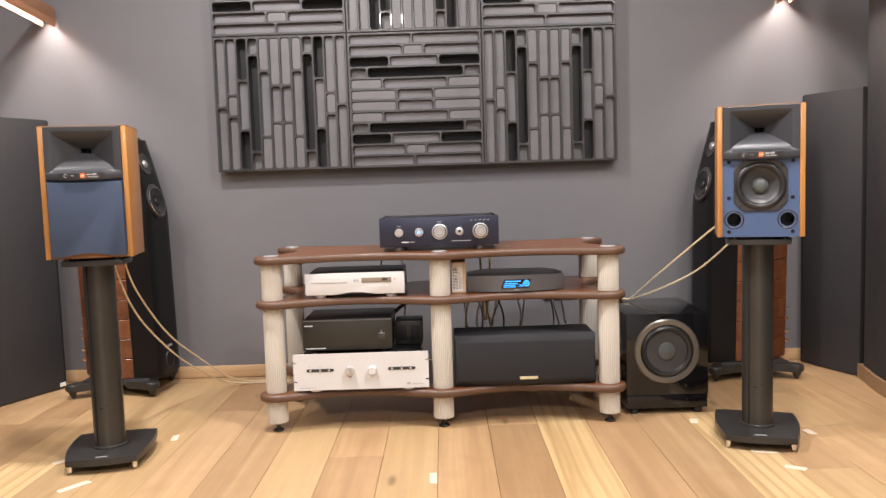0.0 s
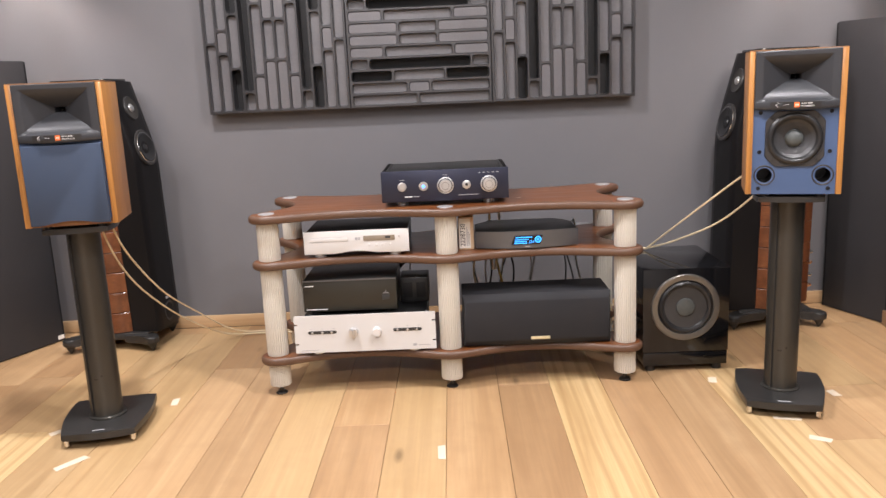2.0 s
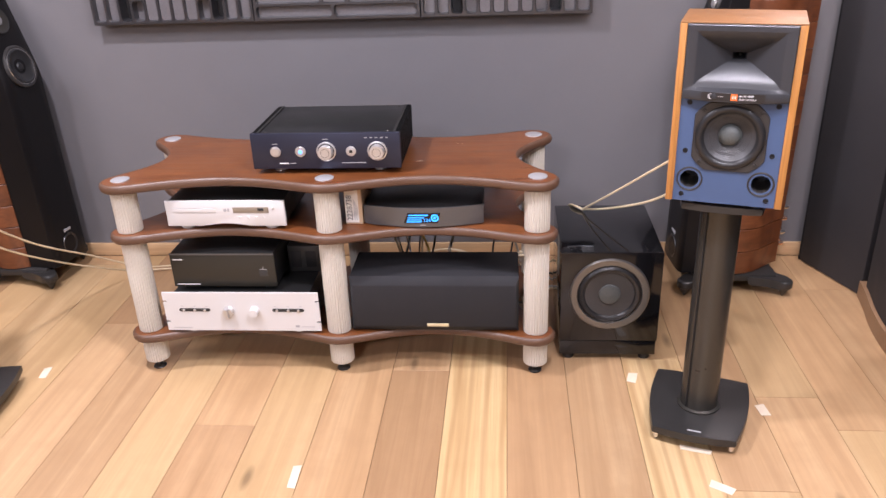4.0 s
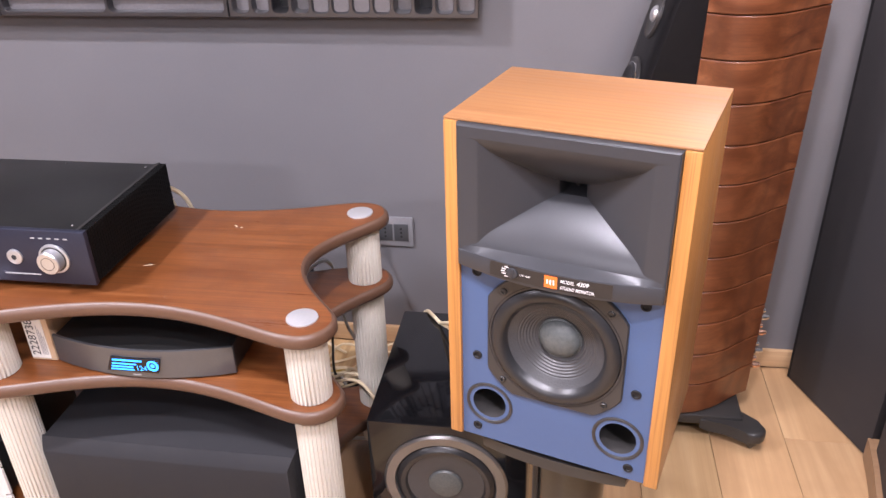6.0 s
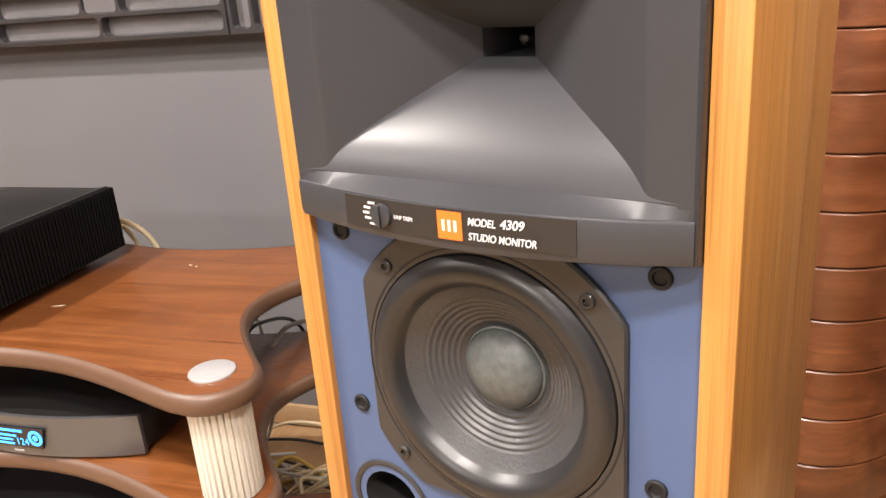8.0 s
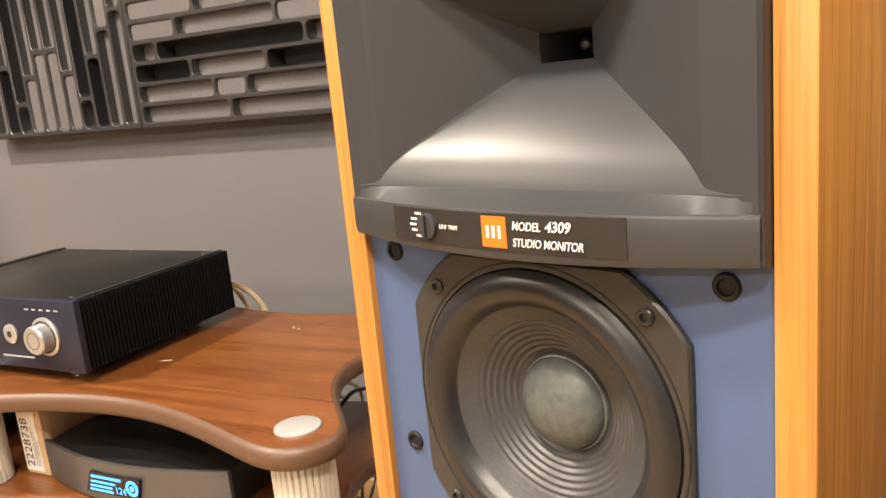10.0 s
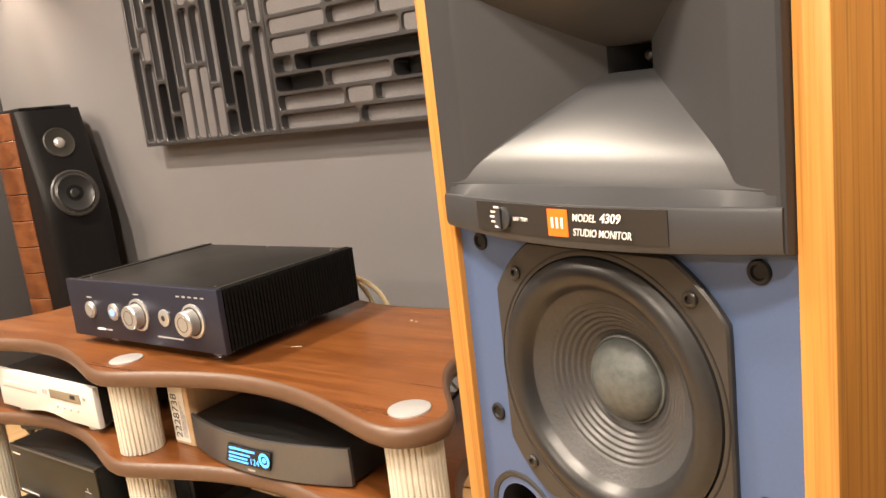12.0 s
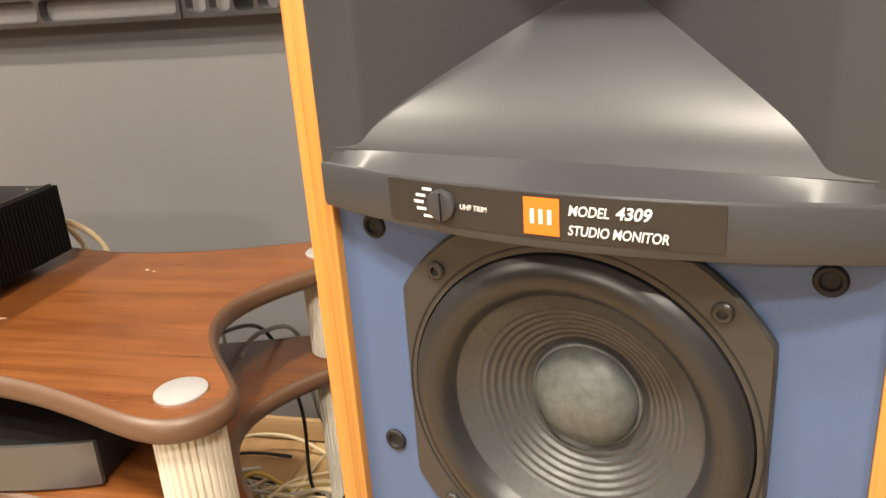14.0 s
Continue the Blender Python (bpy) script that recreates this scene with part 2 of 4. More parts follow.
BLUE_LIT = glow("blue_display", (0.03, 0.32, 0.9), 1.6)
BLUE_LED = glow("blue_led", (0.12, 0.35, 1.0), 1.4)
DISPLAY = plain("black_display_glass", (0.005, 0.007, 0.012), 0.1, relief=0)


# ---- mesh helpers ----
def thing(name, m, label, category, group="", kind=""):
    ob = new(name)
    ob.empty_display_size = 0.05
    ob.matrix_world = m
    return tagged(ob, label, category, group, kind)


def finish(bm, sharp=0.6):
    bmesh.ops.recalc_face_normals(bm, faces=bm.faces)
    for f in bm.faces:
        f.smooth = True
    for e in bm.edges:
        if len(e.link_faces) == 2 and e.calc_face_angle(0) > sharp:
            e.smooth = False


def part(name, bm, material, parent=None, label="", at=None, sharp=0.6):
    finish(bm, sharp)
    me = bpy.data.meshes.new(name)
    bm.to_mesh(me)
    bm.free()
    me.materials.append(material)
    ob = new(name, me)
    ob.parent = parent
    if at is not None:
        ob.matrix_basis = at
    if label:
        ob["label"] = label
    return ob


def join(*bms):
    out = bmesh.new()
    me = bpy.data.meshes.new("tmp")
    for b in bms:
        b.to_mesh(me)
        out.from_mesh(me)
        b.free()
    bpy.data.meshes.remove(me)
    return out


def box(x0, x1, y0, y1, z0, z1, bevel=0.0, seg=2):
    bm = bmesh.new()
    m = Matrix.Translation(((x0 + x1) / 2, (y0 + y1) / 2, (z0 + z1) / 2)) @ Matrix.Diagonal((abs(x1 - x0), abs(y1 - y0), abs(z1 - z0), 1))
    bmesh.ops.create_cube(bm, size=1, matrix=m)
    if bevel:
        bmesh.ops.bevel(bm, geom=bm.edges[:], offset=bevel, segments=seg, affect="EDGES", profile=0.5)
    return bm


def lathe(profile, centre=(0, 0, 0), axis="z", seg=48, sx=1.0):
    """Turns (radius, height) pairs round z, or round -y for things on a front."""
    bm = bmesh.new()
    rings = []
    for r, h in profile:
        ring = []
        for i in range(seg):
            a = 2 * math.pi * i / seg
            c, s = r * math.cos(a) * sx, r * math.sin(a)
            p = (c, s, h) if axis == "z" else (c, -h, s) if axis == "y" else (h, c, s)
            ring.append(bm.verts.new(Vector(p) + Vector(centre)))
        rings.append(ring)
    for a, b in zip(rings, rings[1:]):
        for i in range(seg):
            j = (i + 1) % seg
            bm.faces.new((a[i], a[j], b[j], b[i]))
    for ring, (r, h) in ((rings[0], profile[0]), (rings[-1], profile[-1])):
        if r > 1e-6 and len(profile) > 1:
            pass
    bmesh.ops.remove_doubles(bm, verts=bm.verts, dist=1e-6)
    return bm


def disc(r, h0, h1, centre, axis="y", bevel=0.0, seg=32):
    b = min(bevel, r * 0.4)
    prof = [(0, h0), (r, h0), (r, h1 - b), (r - b * 0.3, h1 - b * 0.3), (r - b, h1), (0, h1)] if b else [(0, h0), (r, h0), (r, h1), (0, h1)]
    return lathe(prof, centre, axis, seg)


def prism(outline, z0, z1, bevel=0.0, seg=2, plane="xy"):
    """An outline, drawn in plan or as seen from the front, given thickness."""
    bm = bmesh.new()
    put = (lambda u, v, w: (u, v, w)) if plane == "xy" else (lambda u, v, w: (u, w, v))
    lo = [bm.verts.new(put(u, v, z0)) for u, v in outline]
    hi = [bm.verts.new(put(u, v, z1)) for u, v in outline]
    bm.faces.new(lo)
    bm.faces.new(hi)
    n = len(outline)
    for i in range(n):
        j = (i + 1) % n
        bm.faces.new((lo[i], lo[j], hi[j], hi[i]))
    if bevel:
        es = [e for e in bm.edges if (e.verts[0] in lo) == (e.verts[1] in lo)]
        bmesh.ops.bevel(bm, geom=es, offset=bevel, segments=seg, affect="EDGES", profile=0.5)
    return bm


def smooth_line(points, steps=8):
    pts = [Vector(p) for p in points]
    pts = [2 * pts[0] - pts[1]] + pts + [2 * pts[-1] - pts[-2]]
    out = []
    for i in range(1, len(pts) - 2):
        a, b, c, d = pts[i - 1:i + 3]
        for k in range(steps):
            t = k / steps
            out.append(0.5 * (2 * b + (c - a) * t + (2 * a - 5 * b + 4 * c - d) * t * t + (3 * b - a - 3 * c + d) * t ** 3))
    out.append(pts[-2])
    return out


def tube(points, r, steps=8, seg=8):
    line = smooth_line(points, steps)
    bm = bmesh.new()
    rings = []
    for i, p in enumerate(line):
        d = (line[min(i + 1, len(line) - 1)] - line[max(i - 1, 0)]).normalized()
        u = d.cross(Vector((0, 0, 1)) if abs(d.z) < 0.95 else Vector((1, 0, 0))).normalized()
        v = d.cross(u)
        rings.append([bm.verts.new(p + r * (math.cos(2 * math.pi * k / seg) * u + math.sin(2 * math.pi * k / seg) * v)) for k in range(seg)])
    for a, b in zip(rings, rings[1:]):
        for i in range(seg):
            j = (i + 1) % seg
            bm.faces.new((a[i], a[j], b[j], b[i]))
    bm.faces.new(rings[0])
    bm.faces.new(rings[-1])
    return bm


def plate_with_holes(x0, x1, z0, z1, y, holes, seg=48):
    """A flat front with round holes (x, z, radius)."""
    bm = bmesh.new()
    edges = []

    def loop(pts):
        vs = [bm.verts.new((u, y, w)) for u, w in pts]
        edges.extend(bm.edges.new((vs[i], vs[(i + 1) % len(vs)])) for i in range(len(vs)))
    loop([(x0, z0), (x1, z0), (x1, z1), (x0, z1)])
    for hx, hz, r in holes:
        loop([(hx + r * math.cos(2 * math.pi * i / seg), hz + r * math.sin(2 * math.pi * i / seg)) for i in range(seg)])
    bmesh.ops.triangle_fill(bm, use_beauty=True, use_dissolve=False, edges=edges)
    return bm


def lettering(name, text, size, material, parent, m, shear=0.0, align="LEFT", thick=0.0001, width=1.0, bold=0.0):
    cu = bpy.data.curves.new(name, "FONT")
    cu.body, cu.size, cu.shear, cu.align_x, cu.extrude = text, size, shear, align, thick
    cu.offset = bold
    tmp = new(name + "_tmp", cu)
    me = bpy.data.meshes.new_from_object(tmp.evaluated_get(bpy.context.evaluated_depsgraph_get()))
    bpy.data.objects.remove(tmp)
    bpy.data.curves.remove(cu)
    me.name = name
    me.materials.clear()
    me.materials.append(material)
    ob = new(name, me)
    ob.parent = parent
    ob.matrix_basis = m @ Matrix.Diagonal((width, 1, 1, 1))
    return ob


FRONT = pose(0, 0, 0, 90)   # lays lettering upright, facing the front


# ---- the room ----
WALL_Y, LEFT_X, RIGHT_X, REAR_Y, HIGH = 3.89, -2.0, 2.3, -3.2, 2.7


def structure(name, bm, material, label, category):
    return tagged(part(name, bm, material), label, category, kind="structure")


structure("wall_north", box(LEFT_X - 0.12, RIGHT_X + 0.12, WALL_Y, WALL_Y + 0.12, -0.05, HIGH), WALL, "dark grey painted wall behind the stereo rack", "wall")
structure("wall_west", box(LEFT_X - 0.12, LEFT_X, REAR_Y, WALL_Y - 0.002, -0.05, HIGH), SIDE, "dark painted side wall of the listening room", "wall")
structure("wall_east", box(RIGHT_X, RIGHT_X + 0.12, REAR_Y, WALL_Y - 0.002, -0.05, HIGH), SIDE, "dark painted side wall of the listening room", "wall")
structure("wall_south", box(LEFT_X - 0.12, RIGHT_X + 0.12, REAR_Y - 0.12, REAR_Y, -0.05, HIGH), CEIL, "plain light wall closing the listening room", "wall")
structure("ceiling", box(LEFT_X - 0.12, RIGHT_X + 0.12, REAR_Y - 0.12, WALL_Y + 0.12, HIGH + 0.002, HIGH + 0.1), CEIL, "plain pale painted ceiling", "ceiling")
floor = structure("floor", box(LEFT_X - 0.12, RIGHT_X + 0.12, REAR_Y - 0.12, WALL_Y + 0.12, -0.1, -0.006), JOINT, "light oak plank floor with knots and worn joints", "floor")
structure("baseboard", box(LEFT_X, RIGHT_X, WALL_Y - 0.014, WALL_Y - 0.001, 0.0005, 0.056, 0.002), SKIRT, "low light oak baseboard along the grey wall", "baseboard")

# ---- ceiling lights (above the view), the last one an added fill ----
for cx, cy, half in CEILING_AND_FILL_LIGHTS:
    lamp = thing("ceiling_light", pose(cx, cy, HIGH), "unseen square ceiling light, one of the five an added fill", "lamp", "ceiling lights")
    w = half + 0.02
    part("frame", join(box(-w, w, -w, -half, -0.035, 0, 0.002), box(-w, w, half, w, -0.035, 0, 0.002), box(-w, -half, -half, half, -0.035, 0), box(half, w, -half, half, -0.035, 0)), WHITE, lamp)
    part("diffuser", box(-half, half, -half, half, -0.03, -0.012), DIFF_LIT, lamp)

# ---- wooden strip lamps on both sides of the back wall ----
for side in (-1, 1):
    end = (-1.548, 3.868, 1.657) if side < 0 else (1.81, 3.868, 1.657)
    lamp = thing("strip_lamp", pose(*end, 0, 0, 7 * -side), "wooden channel lamp with a white light strip beneath", "lamp", "strip lamps")
    L = 1.2
    part("channel", join(box(-0.03, 0.03, -L, 0, 0.03, 0.085, 0.002), box(-0.03, -0.022, -L, 0, 0, 0.0295), box(0.022, 0.03, -L, 0, 0, 0.0295)), LAMPWOOD, lamp)
    part("light_strip", box(-0.009, 0.009, -L + 0.01, -0.012, 0.022, 0.0295), LED, lamp, "glowing white light strip")
    lm = pose(*end, 0, 0, 7 * -side)
    data = bpy.data.lights.new("strip_light", "AREA")
    data.shape, data.size, data.size_y, data.energy, data.color = "RECTANGLE", 0.02, L - 0.03, STRIP_W, WARM
    new("strip_light", data).matrix_world = lm @ pose(0, -L / 2, 0.02)

# ---- standing boards by the corners ----
def standing_board(a, b, high, thick, name="acoustic_board"):
    a, b = Vector((*a, 0)), Vector((*b, 0))
    d = b - a
    t = thing(name, Matrix.Translation(a) @ Matrix.Rotation(math.atan2(d.y, d.x), 4, "Z"), "tall charcoal fabric board standing across the corner", "acoustic board", "corner boards")
    part("fabric_face", box(0, d.length, 0, thick, 0.004, high, 0.003), BOARD, t)
    part("edge_strip", box(-0.006, -0.0005, 0, thick, 0.004, high - 0.004), BLACKEDGE_SHADE, t, "black edge strip")
    return t


standing_board((1.888, 3.83), (2.0, 3.53), 1.238, 0.03)
lb = standing_board((-1.54, 3.765), (-1.70, 3.42), 1.228, -0.03)
part("paper_tag", box(0.0, 0.03, 0.001, 0.003, 0.012, 0.03), PAPER, lb, "small white tag")


def swept_sheet(line, thick, z0, z1):
    """An upright sheet that follows a line on the floor, thickened towards the wall."""
    bm = bmesh.new()
    rows = []
    for i, p in enumerate(line):
        d = (line[min(i + 1, len(line) - 1)] - line[max(i - 1, 0)]).normalized()
        o = p + Vector((-d.y, d.x, 0)) * thick
        rows.append([bm.verts.new((q.x, q.y, z)) for q, z in ((p, z0), (p, z1), (o, z1), (o, z0))])
    for a, b in zip(rows, rows[1:]):
        for i in range(4):
            bm.faces.new((a[i], a[(i + 1) % 4], b[(i + 1) % 4], b[i]))
    bm.faces.new(rows[0])
    bm.faces.new(rows[-1])
    bmesh.ops.recalc_face_normals(bm, faces=bm.faces)
    return bm


BEND = smooth_line([(0.062, 0.735, 0), (0.045, 0.64, 0), (0.018, 0.52, 0), (0.002, 0.4, 0), (-0.003, 0.27, 0), (0.0, 0.0, 0), (0.0, -0.7, 0), (0.0, -1.4, 0)], 6)
big = thing("wall_board", pose(1.932, 2.8, 0), "large charcoal board curving away from an oak plinth", "acoustic board")
part("board", swept_sheet([p + Vector((0.012, 0, 0)) for p in BEND if p.y < 0.69], 0.05, 0.062, 2.1), BOARD, big)
part("plinth", swept_sheet(BEND, 0.045, 0.0, 0.06), PLINTH_SHADED, big, "low oak plinth, coloured dark for its shade")
part("paper_tag", box(0.0, 0.0095, 0.20, 0.232, 0.15, 0.178), SOCKETGREY, big, "small grey tag")

# ---- wall socket ----
sock = thing("wall_socket", pose(0.765, WALL_Y - 0.0005, 0.372), "grey double wall socket plate with a plug", "socket")
part("plate", box(-0.078, 0.078, -0.009, 0, -0.045, 0.045, 0.003), SOCKETGREY, sock)
for k, sx in enumerate((-0.045, 0.0, 0.045)):
    part("insert", box(sx - 0.02, sx + 0.02, -0.012, -0.0092, -0.026, 0.026, 0.001), GREYMET, sock)
    part("pin_hole", join(*[disc(0.003, 0, 0.001, (sx, -0.0118, dz)) for dz in (-0.012, 0, 0.012)]), DARKINK, sock)
part("plug", join(disc(0.02, 0.0, 0.03, (-0.045, -0.0125, 0), bevel=0.004), box(-0.055, -0.035, -0.05, -0.0425, -0.012, 0.012, 0.002)), RUBBER, sock, "black round mains plug")


# ---- moulded diffuser panels ----
TILE, COLS, DEEP = 0.609, 12, 0.064
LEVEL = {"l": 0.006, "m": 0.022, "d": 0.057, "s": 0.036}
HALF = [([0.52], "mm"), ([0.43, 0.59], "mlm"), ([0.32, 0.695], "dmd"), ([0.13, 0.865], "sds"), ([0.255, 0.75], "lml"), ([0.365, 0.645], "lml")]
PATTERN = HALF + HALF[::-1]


def rounded(x0, x1, z0, z1, r, n=3):
    out = []
    for cx, cz, a0 in ((x1 - r, z1 - r, 0), (x0 + r, z1 - r, 90), (x0 + r, z0 + r, 180), (x1 - r, z0 + r, 270)):
        for k in range(n + 1):
            a = radians(a0 + 90 * k / n)
            out.append((cx + r * math.cos(a), cz + r * math.sin(a)))
    return out


def diffuser_tile(parent):
    pitch, bar, rim = (TILE - 0.012) / COLS, 0.0048, 0.006
    for c, (cuts, levels) in enumerate(PATTERN):
        bm = bmesh.new()
        x0 = -TILE / 2 + rim + c * pitch
        ends = [0.0, *cuts, 1.0]
        for (f0, f1), lv in zip(zip(ends, ends[1:]), levels):
            za, zb = (TILE / 2 - rim) - f1 * (TILE - 2 * rim), (TILE / 2 - rim) - f0 * (TILE - 2 * rim)
            x1 = x0 + pitch
            d = LEVEL[lv]
            r = 0.011
            loops = []
            for inset, y, rr in ((bar - 0.0016, 0.0, r + 0.0016), (bar, 0.0018, r), (bar + 0.0022, d, r - 0.002)):
                loops.append([bm.verts.new((u, y, w)) for u, w in rounded(x0 + inset, x1 - inset, za + inset, zb - inset, rr)])
            outer = [bm.verts.new((u, 0, w)) for u, w in ((x1, zb), (x0, zb), (x0, za), (x1, za))]
            first, m4 = loops[0], len(loops[0]) // 4
            for q in range(4):
                arc = first[q * m4:(q + 1) * m4]
                for p0, p1 in zip(arc, arc[1:]):
                    bm.faces.new((outer[q], p0, p1))
                bm.faces.new((outer[q], arc[-1], first[((q + 1) * m4) % len(first)], outer[(q + 1) % 4]))
            for la, lb2 in zip(loops, loops[1:]):
                for i in range(len(la)):
                    j = (i + 1) % len(la)
                    bm.faces.new((la[i], la[j], lb2[j], lb2[i]))
            well_floor = bm.faces.new(loops[-1])
            # light by depth put into colour: shallow floors lit grey, deep floors black
            well_floor.material_index = 1 if lv in "lms" else 2
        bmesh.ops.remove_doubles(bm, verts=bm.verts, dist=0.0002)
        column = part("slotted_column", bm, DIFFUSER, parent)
        column.data.materials.append(LIT_FLOOR)
        column.data.materials.append(BLACKEDGE_SHADE)
    bm = bmesh.new()
    h, g = TILE / 2, TILE / 2 - rim
    ring = [[bm.verts.new((sx * s, y, sz * s)) for sx, sz in ((1, 1), (-1, 1), (-1, -1), (1, -1))] for s, y in ((g, 0.0), (h - 0.002, 0.0), (h, 0.002), (h - 0.004, DEEP))]
    for la, lb2 in zip(ring, ring[1:]):
        for i in range(4):
            bm.faces.new((la[i], la[(i + 1) % 4], lb2[(i + 1) % 4], lb2[i]))
    bm.faces.new(ring[-1])
    part("outer_shell", bm, DIFFUSER, parent)


PANEL_X, PANEL_Z, PANEL_Y = 0.121, 0.970, WALL_Y - DEEP - 0.002
first_tile = None
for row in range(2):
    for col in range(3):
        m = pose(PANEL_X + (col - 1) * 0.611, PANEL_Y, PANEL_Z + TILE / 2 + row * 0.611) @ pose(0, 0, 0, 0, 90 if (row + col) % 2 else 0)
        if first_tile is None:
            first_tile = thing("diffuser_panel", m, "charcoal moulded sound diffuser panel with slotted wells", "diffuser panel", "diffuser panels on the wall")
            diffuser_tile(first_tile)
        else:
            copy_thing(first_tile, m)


# ---- monitor loudspeakers ----
def lip(x):
    return 0.0066 + 0.0144 * (1 - (x / 0.1142) ** 2)


def horn_mesh():
    """Four walls that open from the round throat: straight ridges, side walls that roll out into the front."""
    bm = bmesh.new()
    W, Z0, Z1 = 0.1142, 0.2505, 0.4148
    mx, ma, mb, tz = 0.1075, 0.2785, 0.4020, 0.341
    rim = [[bm.verts.new((u, y, w)) for u, w in ((x1, z1), (-x1, z1), (-x1, z0), (x1, z0))] for x1, z0, z1, y in ((W, Z0, Z1 + 0.001, 0.004), (W, Z0, Z1 + 0.001, -0.002), (W - 0.0008, Z0 + 0.001, Z1 + 0.0002, -0.0048), (W - 0.0026, Z0 + 0.002, Z1 - 0.0016, -0.006))]
    rim.append([bm.verts.new((u, -0.006, w)) for u, w in ((mx, mb), (-mx, mb), (-mx, ma), (mx, ma))])
    for la, lb2 in zip(rim, rim[1:]):
        for i in range(4):
            bm.faces.new((la[i], la[(i + 1) % 4], lb2[(i + 1) % 4], lb2[i]))
    D, n, k = 0.055, 48, 16
    sect = []
    for i in range(n + 1):
        t = (i / n) ** 1.8
        fx = 0.0088 + 0.0832 * (1 - t) ** 1.15 + 0.0155 * (1 - t) ** 180
        e = max(0.0, 1 - t / 0.9)
        fz = 0.0072 + ((mb - ma) / 2 - 0.0072) * (0.86 * e ** 1.17 + 0.14 * e ** 12)
        zc = (ma + mb) / 2 + (tz - (ma + mb) / 2) * t
        sect.append((fx, zc - fz, zc + fz, -0.006 + D * t + 0.035 * max(0.0, (t - 0.9) / 0.1) ** 1.5, 0.0016 * math.sin(math.pi * min(1, t / 0.9)) ** 2))
    for fx, fz, d in ((0.0086, 0.0072, D + 0.038), (0.0084, 0.0072, D + 0.041)):
        sect.append((fx, tz - fz, tz + fz, -0.006 + d, 0.0))
    for q in range(4):
        rows = []
        for fx, a, b, y, swell in sect:
            c = [(fx, b), (-fx, b), (-fx, a), (fx, a)]
            (u0, w0), (u1, w1) = c[q], c[(q + 1) % 4]
            row = []
            for j in range(k + 1):
                f = j / k
                u, w = u0 + (u1 - u0) * f, w0 + (w1 - w0) * f
                hump = swell * (1 - (2 * f - 1) ** 2)
                if q == 0:
                    w -= hump
                elif q == 2:
                    w += hump
                row.append(bm.verts.new((u, y, w)))
            rows.append(row)
        for la, lb2 in zip(rows, rows[1:]):
            for i in range(k):
                bm.faces.new((la[i], la[i + 1], lb2[i + 1], lb2[i]))
    bmesh.ops.remove_doubles(bm, verts=bm.verts, dist=0.00002)
    return bm


def lip_mesh():
    bm = bmesh.new()
    rows = []
    for i in range(33):
        x = -0.1125 + 0.225 * i / 32
        p = lip(x)
        low = 0.2508 - 0.003 * (1 - (x / 0.1142) ** 2)
        rows.append([bm.verts.new((x, y, z)) for y, z in ((0.002, low + 0.001), (-p + 0.004, low), (-p + 0.001, low + 0.001), (-p, low + 0.004), (-p, 0.2698), (-p + 0.0006, 0.2712), (-p + 0.0018, 0.2717), (-0.0055, 0.2788))])
    for a, b in zip(rows, rows[1:]):
        for i in range(7):
            bm.faces.new((a[i], a[i + 1], b[i + 1], b[i]))
    bm.faces.new(rows[0])
    bm.faces.new(rows[-1])
    return bm


def curved_plate(x0, x1, z0, z1, proud):
    bm = bmesh.new()
    rows = []
    for i in range(17):
        x = x0 + (x1 - x0) * i / 16
        rows.append([bm.verts.new((x, -lip(x) + y, z)) for y, z in ((0.0005, z0), (-proud, z0), (-proud, z1), (0.0005, z1))])
    for a, b in zip(rows, rows[1:]):
        for i in range(3):
            bm.faces.new((a[i], a[i + 1], b[i + 1], b[i]))
    bm.faces.new(rows[0])
    bm.faces.new(rows[-1])
    return bm


def on_lip(x, z, proud=0.0009):
    """A spot on the curved lip, for lettering that faces the front."""
    slope = math.degrees(math.atan(2 * 0.0144 * x / 0.1142 ** 2))
    return pose(x, -lip(x) - proud, z, 90, 0, 0) @ pose(0, 0, 0, 0, slope, 0)


def small_bar(x, z, w, h, parent, material=INK, proud=0.0007, name="ink_bar"):
    return part(name, curved_plate(x - w / 2, x + w / 2, z - h / 2, z + h / 2, proud), material, parent)


def woofer(parent, cz):
    y = 0.0045
    flat, R = 0.0805, 0.0945
    pts = []
    for i in range(96):
        a = 2 * math.pi * (i + 0.5) / 96
        s = 1 / max(abs(math.cos(a)) / flat, abs(math.sin(a)) / flat, 1 / R)
        pts.append((s * math.cos(a), cz + s * math.sin(a)))
    plate = bmesh.new()
    loops = [[plate.verts.new((u * k0, yy, cz + (w - cz) * k0)) for u, w in pts] for k0, yy in ((1, y), (1, y - 0.003), (0.985, y - 0.0042))]
    inner = [[plate.verts.new((0.0765 * math.cos(2 * math.pi * (i + 0.5) / 96), yy, cz + 0.0765 * math.sin(2 * math.pi * (i + 0.5) / 96))) for i in range(96)] for yy in (y - 0.0042, y - 0.001)]
    loops += inner
    for la, lb2 in zip(loops, loops[1:]):
        for i in range(96):
            j = (i + 1) % 96
            plate.faces.new((la[i], la[j], lb2[j], lb2[i]))
    unit = part("woofer", plate, BASKET, parent, "black round woofer with ribbed cone")
    c = (0, y, cz)
    part("gasket_line", lathe([(0.0797, 0.0041), (0.0795, 0.0045), (0.0787, 0.0045), (0.0785, 0.0041)], c, "y", 72), BLACKEDGE_SHADE, unit)
